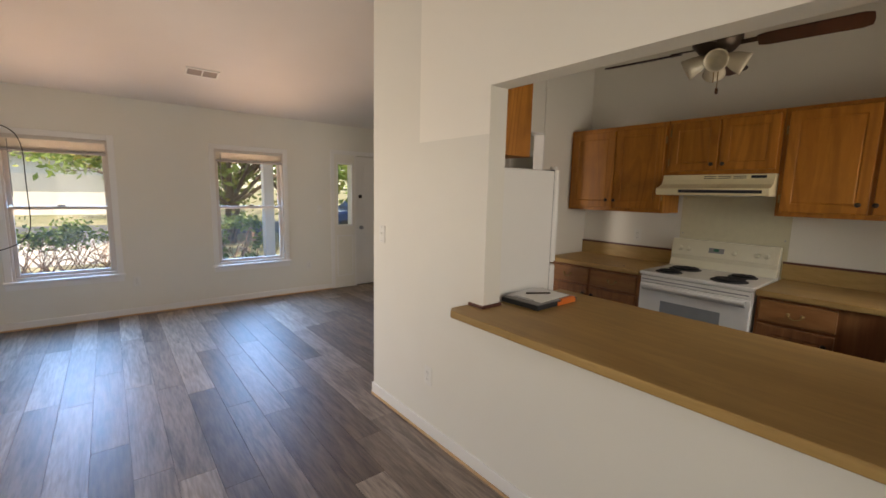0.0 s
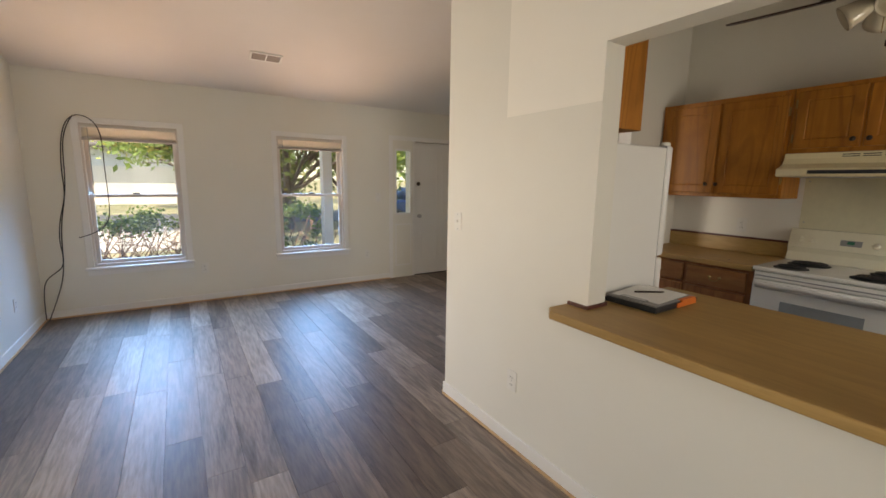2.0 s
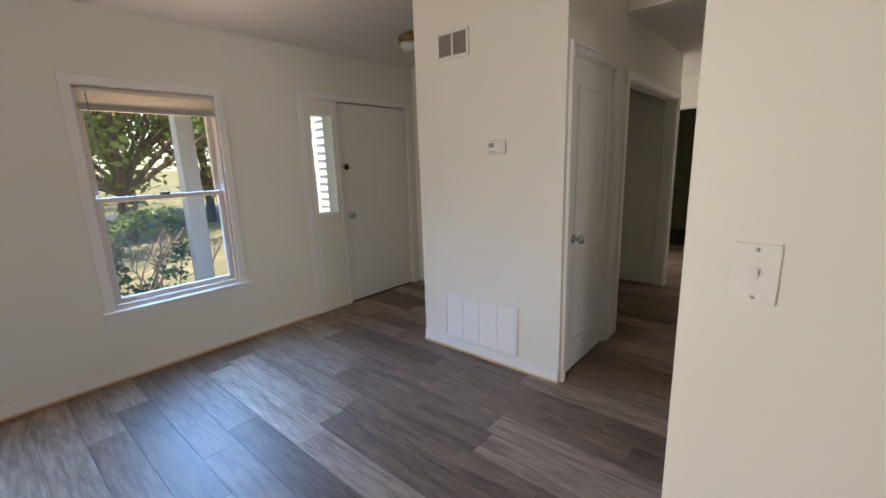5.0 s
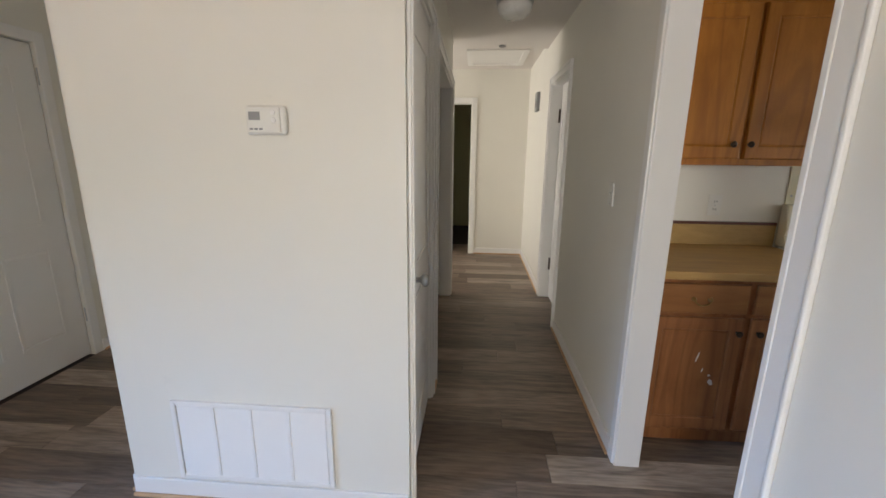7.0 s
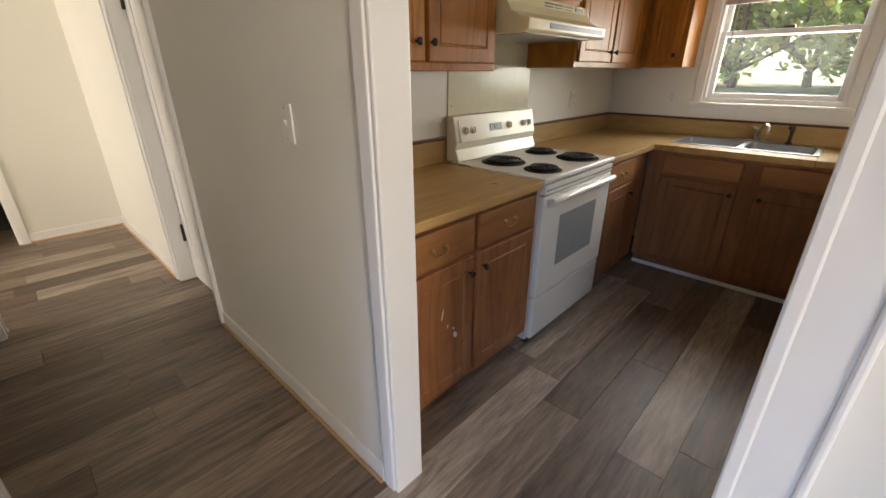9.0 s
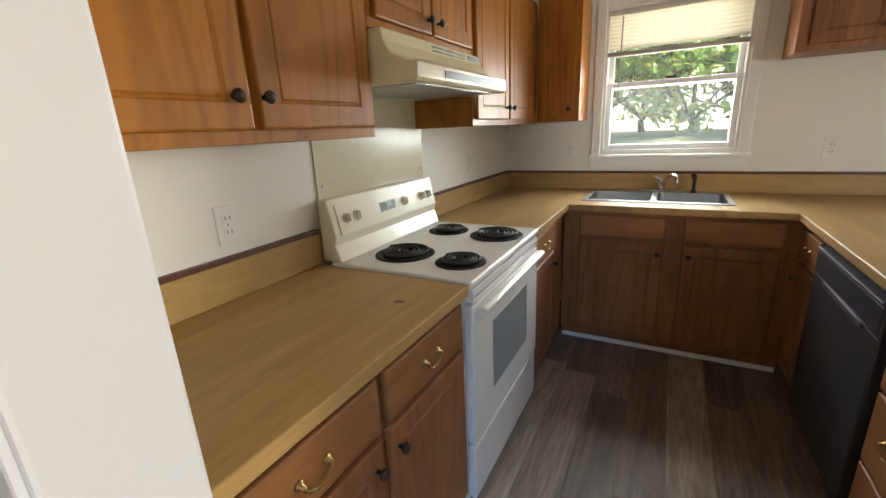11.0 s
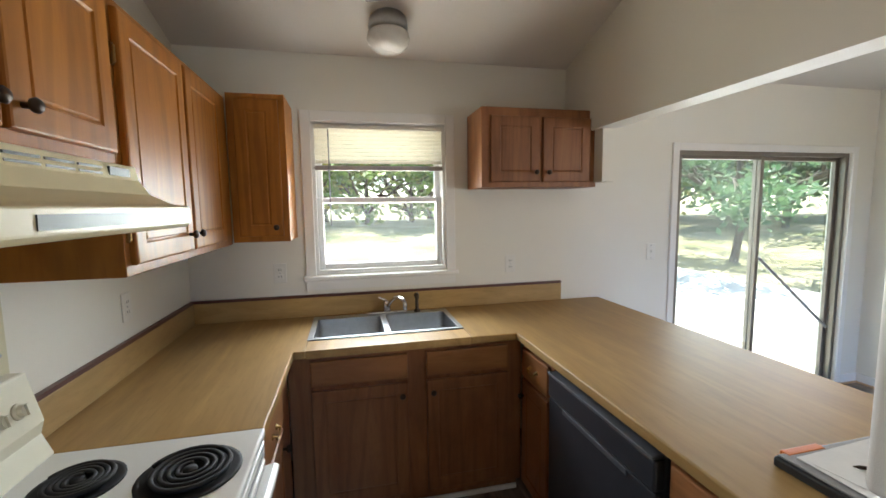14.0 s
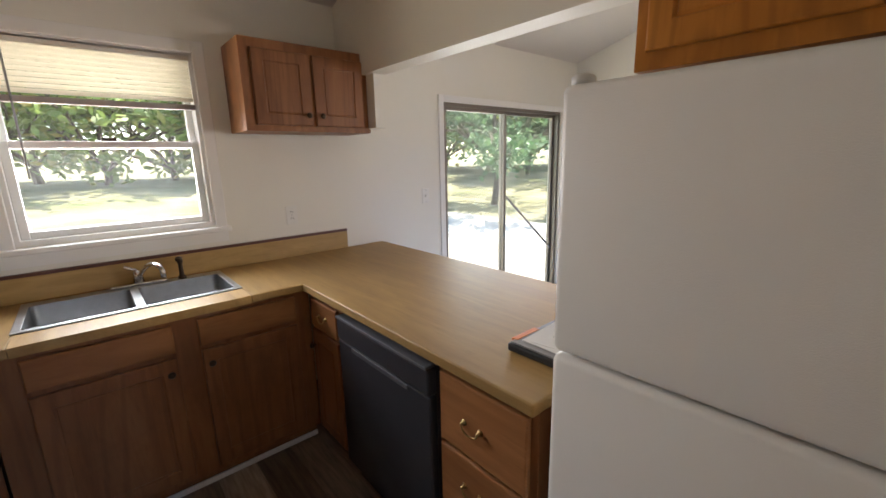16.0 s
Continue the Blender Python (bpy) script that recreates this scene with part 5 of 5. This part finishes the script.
bm = bmesh.new()
GX = [-900, -200, -80] + [-50 + 1.5 * i for i in range(60)] + [45, 60, 90, 200, 900]
grid = [[bm.verts.new((x, y, ground_z(x, y) + (0.04 * noise.noise((x * 0.3, y * 0.3, 0)) if -50 < y < -7 and -50 < x < 38 else 0))) for y in GX] for x in GX]
for i in range(len(GX) - 1):
    for k in range(len(GX) - 1):
        bm.faces.new((grid[i][k], grid[i + 1][k], grid[i + 1][k + 1], grid[i][k + 1]))
setting("ground", bm, GRASSM, "dry patchy lawn and bare ground rising behind the house", "ground")
bm = bmesh.new()
box(bm, -3.5, 6.5, -5.6, YS - T, -0.30, -0.10)
rounded(setting("patio", bm, CONC, "sunlit pale concrete patio behind the house", "patio"), 0.01)
bm = bmesh.new()
box(bm, 3.2, 7.2, YN + T, 9.4, -0.30, -0.06)
setting("porch_floor", bm, CONC, "concrete porch floor at the front door", "porch")
bm = bmesh.new()
box(bm, -60, 60, 19, 25, -0.30, -0.235)
setting("road", bm, ROADM, "grey asphalt street in front of the house", "road")
bm = bmesh.new()
box(bm, -12, 2.2, 13.5, 19, -0.30, -0.232)
setting("driveway", bm, CONC, "pale concrete driveway across the front", "driveway")
bm = bmesh.new()
box(bm, -3.0, 3.75, YN + T, 10.0, -0.30, -0.21)
rounded(setting("mulch_bed", bm, MULCH, "dark bark mulch bed along the front wall", "planting bed"), 0.02)
# roof and eaves over the house
bm = bmesh.new()
for a, c in ((YS - 0.75, YR), (YN + 1.12, YR)):
    za, zc = EAVE + SLOPE * (min(a - YS, YN - a)) + 0.16, EAVE + SLOPE * (YR - YS) + 0.16
    # gable overhang lengthened to 1 m to block sun at the west window
    extrude(bm, [(a, za), (c, zc), (c, zc + 0.08), (a, za + 0.08)], "x", XW - 1.0, 12.0)
setting("roof", bm, ROOFM, "dark shingle roof of the house", "roof")
# porch post
pp = empty("porch_post", pose(3.86, 8.55, -0.06), "white painted square porch post", "post")
part("shaft", soft_box(-0.075, 0.075, -0.075, 0.075, 0.0, 2.35, 0.008), PORCHW, pp)
part("plinth", soft_box(-0.095, 0.095, -0.095, 0.095, 0.0, 0.18, 0.008), PORCHW, pp)
# projecting wing with lap siding east of the porch
wing = tagged(new("lap_siding"), "pale painted lap siding of the projecting wing", "siding", kind="structure")
bm = bmesh.new()
box(bm, 6.38, 6.5, YN + T, 10.2, -0.2, 2.7)
part("sheathing", bm, SIDING, wing)
for k in range(22):
    bm = bmesh.new()
    z = -0.1 + k * 0.125
    extrude(bm, [(6.38, z + 0.13), (6.376, z + 0.13), (6.345, z), (6.38, z)], "y", YN + T, 10.15)
    part("siding_board", bm, SIDING, wing)


bm = bmesh.new()
box(bm, 6.335, 6.5, 10.15, 10.24, -0.2, 2.7)
part("corner_board", bm, PORCHW, wing, "white corner board")


def leaf_cloud(bm, centre, radius, count, size, rnd, flat=1.0, shell=0.35):
    for _ in range(count):
        d = Vector((rnd.gauss(0, 1), rnd.gauss(0, 1), rnd.gauss(0, 1) * flat)).normalized()
        r = radius * (shell + (1 - shell) * rnd.random())
        c = Vector(centre) + Vector((d.x * r, d.y * r, d.z * r * flat))
        s = size * (0.6 + 0.8 * rnd.random())
        u = Vector((rnd.gauss(0, 1), rnd.gauss(0, 1), rnd.gauss(0, 0.6))).normalized()
        w = u.cross(Vector((rnd.gauss(0, 1), rnd.gauss(0, 1), rnd.gauss(0, 1)))).normalized()
        vs = [bm.verts.new(c + u * s), bm.verts.new(c + w * s * 0.5), bm.verts.new(c - u * s), bm.verts.new(c - w * s * 0.5)]
        bm.faces.new(vs)


def quick(bm, name, mat):
    me = bpy.data.meshes.new(name)
    bm.to_mesh(me)
    bm.free()
    me.materials.append(mat)
    return me


def branchy(bm, base, direction, length, radius, depth, rnd, tips):
    end = Vector(base) + Vector(direction) * length
    tube(bm, base, end, radius, radius * 0.65, 7 if radius > 0.03 else 5, False)
    if depth == 0:
        tips.append(end)
        return
    for _ in range(3 if depth > 1 else 4):
        d = (Vector(direction) + Vector((rnd.gauss(0, 0.5), rnd.gauss(0, 0.5), rnd.gauss(0.1, 0.35)))).normalized()
        branchy(bm, end if rnd.random() < 0.6 else Vector(base).lerp(end, 0.6), d, length * rnd.uniform(0.55, 0.8), radius * 0.6, depth - 1, rnd, tips)


def tree(x, y, height, spread, seed, mat, label, leaves=1500, leaf=0.16, low=0.3, depth=3):
    rnd = random.Random(seed)
    t = empty("tree", pose(x, y, ground_z(x, y) - 0.03), label, "tree", "trees round the house")
    bm, tips = bmesh.new(), []
    r = height * 0.022
    tube(bm, (0, 0, 0), (rnd.gauss(0, 0.1), rnd.gauss(0, 0.1), height * low), r, r * 0.8, 10, False)
    top = Vector((0, 0, height * low))
    for k in range(6):
        a = k * 2.4 + rnd.random()
        d = Vector((math.cos(a) * 0.8, math.sin(a) * 0.8, rnd.uniform(0.3, 1.1))).normalized()
        branchy(bm, top, d, spread * 0.45, r * 0.5, depth - 1, rnd, tips)
    tube(bm, top, (0, 0, height * 0.85), r * 0.7, r * 0.2, 8, False)
    ob = new("trunk", quick(bm, "trunk", BARK))
    ob.parent = t
    bm = bmesh.new()
    per = max(6, leaves // (len(tips) + 14))
    for p in tips:
        leaf_cloud(bm, p, spread * rnd.uniform(0.16, 0.26), per, leaf, rnd, 0.7, 0.1)
    for k in range(14):
        a, h = rnd.uniform(0, 6.28), rnd.uniform(low * 0.9, 1.0)
        w = spread * 0.55 * math.sin(math.pi * min(1, (1.08 - h) / (1.1 - low) * 0.9 + 0.1)) * rnd.uniform(0.4, 1)
        leaf_cloud(bm, (w * math.cos(a), w * math.sin(a), h * height), spread * 0.22, per, leaf, rnd, 0.7, 0.1)
    ob = new("crown", quick(bm, "crown", mat))
    ob.parent = t
    return t


def shrub(x, y, w, h, seed, bare, label, leaves=900):
    rnd = random.Random(seed)
    t = empty("shrub", pose(x, y, -0.25), label, "shrub", "shrubs along the front wall")
    bm = bmesh.new()
    for k in range(60 if bare else 26):
        a = rnd.uniform(0, 6.28)
        p = Vector((rnd.gauss(0, w * 0.22), rnd.gauss(0, 0.16), 0))
        for s in range(4):
            d = Vector((math.cos(a) * w * 0.13 + rnd.gauss(0, 0.06), math.sin(a) * 0.08 + rnd.gauss(0, 0.06), h * rnd.uniform(0.14, 0.27)))
            q = p + d
            tube(bm, p, q, 0.011 - 0.002 * s, 0.009 - 0.002 * s, 5, False)
            if s > 0 and rnd.random() < 0.8:
                tube(bm, p, p + Vector((rnd.gauss(0, 0.18), rnd.gauss(0, 0.12), rnd.uniform(0, 0.22))), 0.006, 0.003, 4, False)
            p = q
    ob = new("stems", quick(bm, "stems", TWIG))
    ob.parent = t
    bm = bmesh.new()
    for k in range(16):
        cx, cz = rnd.uniform(-w / 2, w / 2), h * (rnd.uniform(0.78, 1.0) if bare else rnd.uniform(0.25, 1.0))
        leaf_cloud(bm, (cx, rnd.gauss(0, 0.18), cz), 0.22, leaves // 16, 0.035, rnd, 0.8, 0.1)
    ob = new("leaves", quick(bm, "leaves", LEAF))
    ob.parent = t
    return t


shrub(0.9, 9.0, 1.3, 1.25, 1, True, "leggy red-stemmed shrub with leaves on top")
shrub(1.9, 9.1, 1.3, 1.2, 2, True, "leggy red-stemmed shrub with leaves on top")
shrub(2.6, 8.9, 1.1, 1.2, 3, True, "leggy red-stemmed shrub with leaves on top")
shrub(3.35, 8.95, 1.0, 1.3, 4, False, "leafy green shrub beside the porch post", 1700)
shrub(-0.2, 9.1, 1.3, 1.2, 5, True, "leggy red-stemmed shrub with leaves on top")

L1, L2, L3 = "leafy green broadleaf tree in the yard", "dark green conifer-like tree behind the patio", "tall roadside tree with mixed green leaves"
for i, (x, y, h, s, lf) in enumerate(((4.9, 16.2, 6.5, 5.0, 15000), (7.6, 18.5, 6.5, 5.0, 11000), (5.6, 20.0, 7.5, 5.5, 9000), (3.4, 29, 8.5, 5, 2600), (-14, 33, 9, 7, 1600), (-2.5, 47, 12, 9, 2000), (9, 34, 10, 8, 1600), (-9, 48, 12, 9, 2000), (-16, 30, 10, 8, 1500), (16, 28, 10, 8, 1500))):
    tree(x, y, h, s, 20 + i, LEAFT, L1 if y < 20 else L3, lf, 0.105 if y < 21 else 0.2, 0.18)
tree(-6.3, -6.4, 5.6, 5.2, 40, LEAFP, L2, 11000, 0.09, 0.26)
tree(-13.5, -10.5, 6.5, 5.5, 41, LEAFP, L2, 4000, 0.16, 0.15)
for i, (x, y, h, s) in enumerate(((-17, -15, 8, 7), (-21, -12, 9, 7), (-15, -19, 9, 7), (-22, -19, 10, 8), (-27, -14, 10, 8))):
    tree(x, y, h, s, 90 + i, LEAFT, "woodland edge tree with sunlit yellow-green leaves", 2600, 0.24, 0.08)
for i, (x, y, h, s) in enumerate(((4.0, -17, 7, 6), (8.5, -18, 8, 6), (1.5, -19, 7, 6), (-3.0, -20, 8, 7), (-7.5, -18, 8, 6), (12.5, -18, 8, 7), (6.2, -22, 9, 7), (-12, -19, 9, 7), (-0.5, -24, 10, 8), (16, -20, 9, 7), (10, -25, 10, 8))):
    tree(x, y, h, s, 60 + i, LEAFT, "woodland edge tree with sunlit yellow-green leaves", 3600, 0.2, 0.08)

# house over the street
hs = empty("house", pose(-3.6, 34, -0.25), "pale neighbouring house with a grey roof", "house")
bm = bmesh.new()
box(bm, -8, 8, 0, 8, 0, 3.4)
part("wall", bm, SIDING, hs)
bm = bmesh.new()
extrude(bm, [(-0.6, 3.35), (4, 5.4), (8.6, 3.35), (8.6, 3.5), (4, 5.6), (-0.6, 3.5)], "x", -8.5, 8.5)
part("roof", bm, ROOFM, hs)
bm = bmesh.new()
box(bm, 1.2, 6.2, -0.05, 0.0, 0, 2.3)
part("garage_door", bm, PORCHW, hs)
for x in (-6, -3):
    bm = bmesh.new()
    box(bm, x, x + 1.3, -0.04, 0, 0.9, 2.2)
    part("window", bm, DGLASS, hs)

# parked car
car = empty("car", pose(10.0, 16.6, -0.235, 0, 0, 0), "blue parked car at the driveway", "car")
bm = bmesh.new()
extrude(bm, [(-2.1, 0.35), (-2.15, 0.75), (-1.9, 0.92), (-1.0, 1.0), (-0.45, 1.42), (0.9, 1.45), (1.6, 1.02), (2.1, 0.95), (2.15, 0.4)], "y", -0.85, 0.85)
rounded(part("body", bm, CARM, car), 0.08, 3)
bm = bmesh.new()
extrude(bm, [(-0.9, 1.0), (-0.4, 1.38), (0.85, 1.40), (1.4, 1.03)], "y", -0.87, 0.87)
part("windows", bm, DGLASS, car)
for x in (-1.35, 1.35):
    for y in (-0.8, 0.8):
        bm = bmesh.new()
        lathe(bm, [(0.2, -0.1), (0.32, -0.09), (0.33, 0.0), (0.32, 0.09), (0.2, 0.1)], 20, pose(x, y, 0.33, 90, 0, 0))
        part("wheel", bm, TYRE, car)

# ---- floor of planks, last ----
fl = tagged(new("floor"), "grey-brown wood-look vinyl plank floor", "floor", kind="structure")
bm = bmesh.new()
box(bm, XW - 0.1, 11.5, YS - 0.1, YN + 0.1, -0.06, -0.006)
part("subfloor", bm, JOINT, fl)
PW, PL = 0.178, 1.22
meshes = {}


def plank_mesh(w, length):
    key = (round(w, 3), round(length, 3))
    if key not in meshes:
        bm = bmesh.new()
        e = 0.0009
        lo = [bm.verts.new((x, y, -0.006)) for x, y in ((0.0006, 0.0006), (w - 0.0006, 0.0006), (w - 0.0006, length - 0.0006), (0.0006, length - 0.0006))]
        hi = [bm.verts.new((x, y, 0.0)) for x, y in ((e, e), (w - e, e), (w - e, length - e), (e, length - e))]
        bm.faces.new(hi)
        for i in range(4):
            bm.faces.new((lo[i], lo[(i + 1) % 4], hi[(i + 1) % 4], hi[i]))
        me = bpy.data.meshes.new("plank")
        bm.to_mesh(me)
        bm.free()
        me.materials.append(FLOORM)
        meshes[key] = me
    return meshes[key]


rnd = random.Random(11)
x = XW
while x < 9.6:
    w = PW
    y0, y1 = (YS, YN) if x < 9.1 else (4.05, 6.6)
    if x > XF:
        y0 = 4.06
    if x > 5.8 and x < 7.35:
        y1 = 5.9 if x > XF else YN
    y = y0 - rnd.random() * PL
    while y < y1:
        a, c = max(y, y0), min(y + PL, y1)
        if c - a > 0.01:
            ob = new("plank", plank_mesh(w, c - a))
            ob.location = (x, a, 0)
            ob.parent = fl
        y += PL
    x += PW
bm = bmesh.new()
box(bm, 9.6, 11.4, 4.05, 6.6, -0.006, -0.001)
part("bedroom_carpet", bm, JOINT, fl, "dark carpet in the far room")
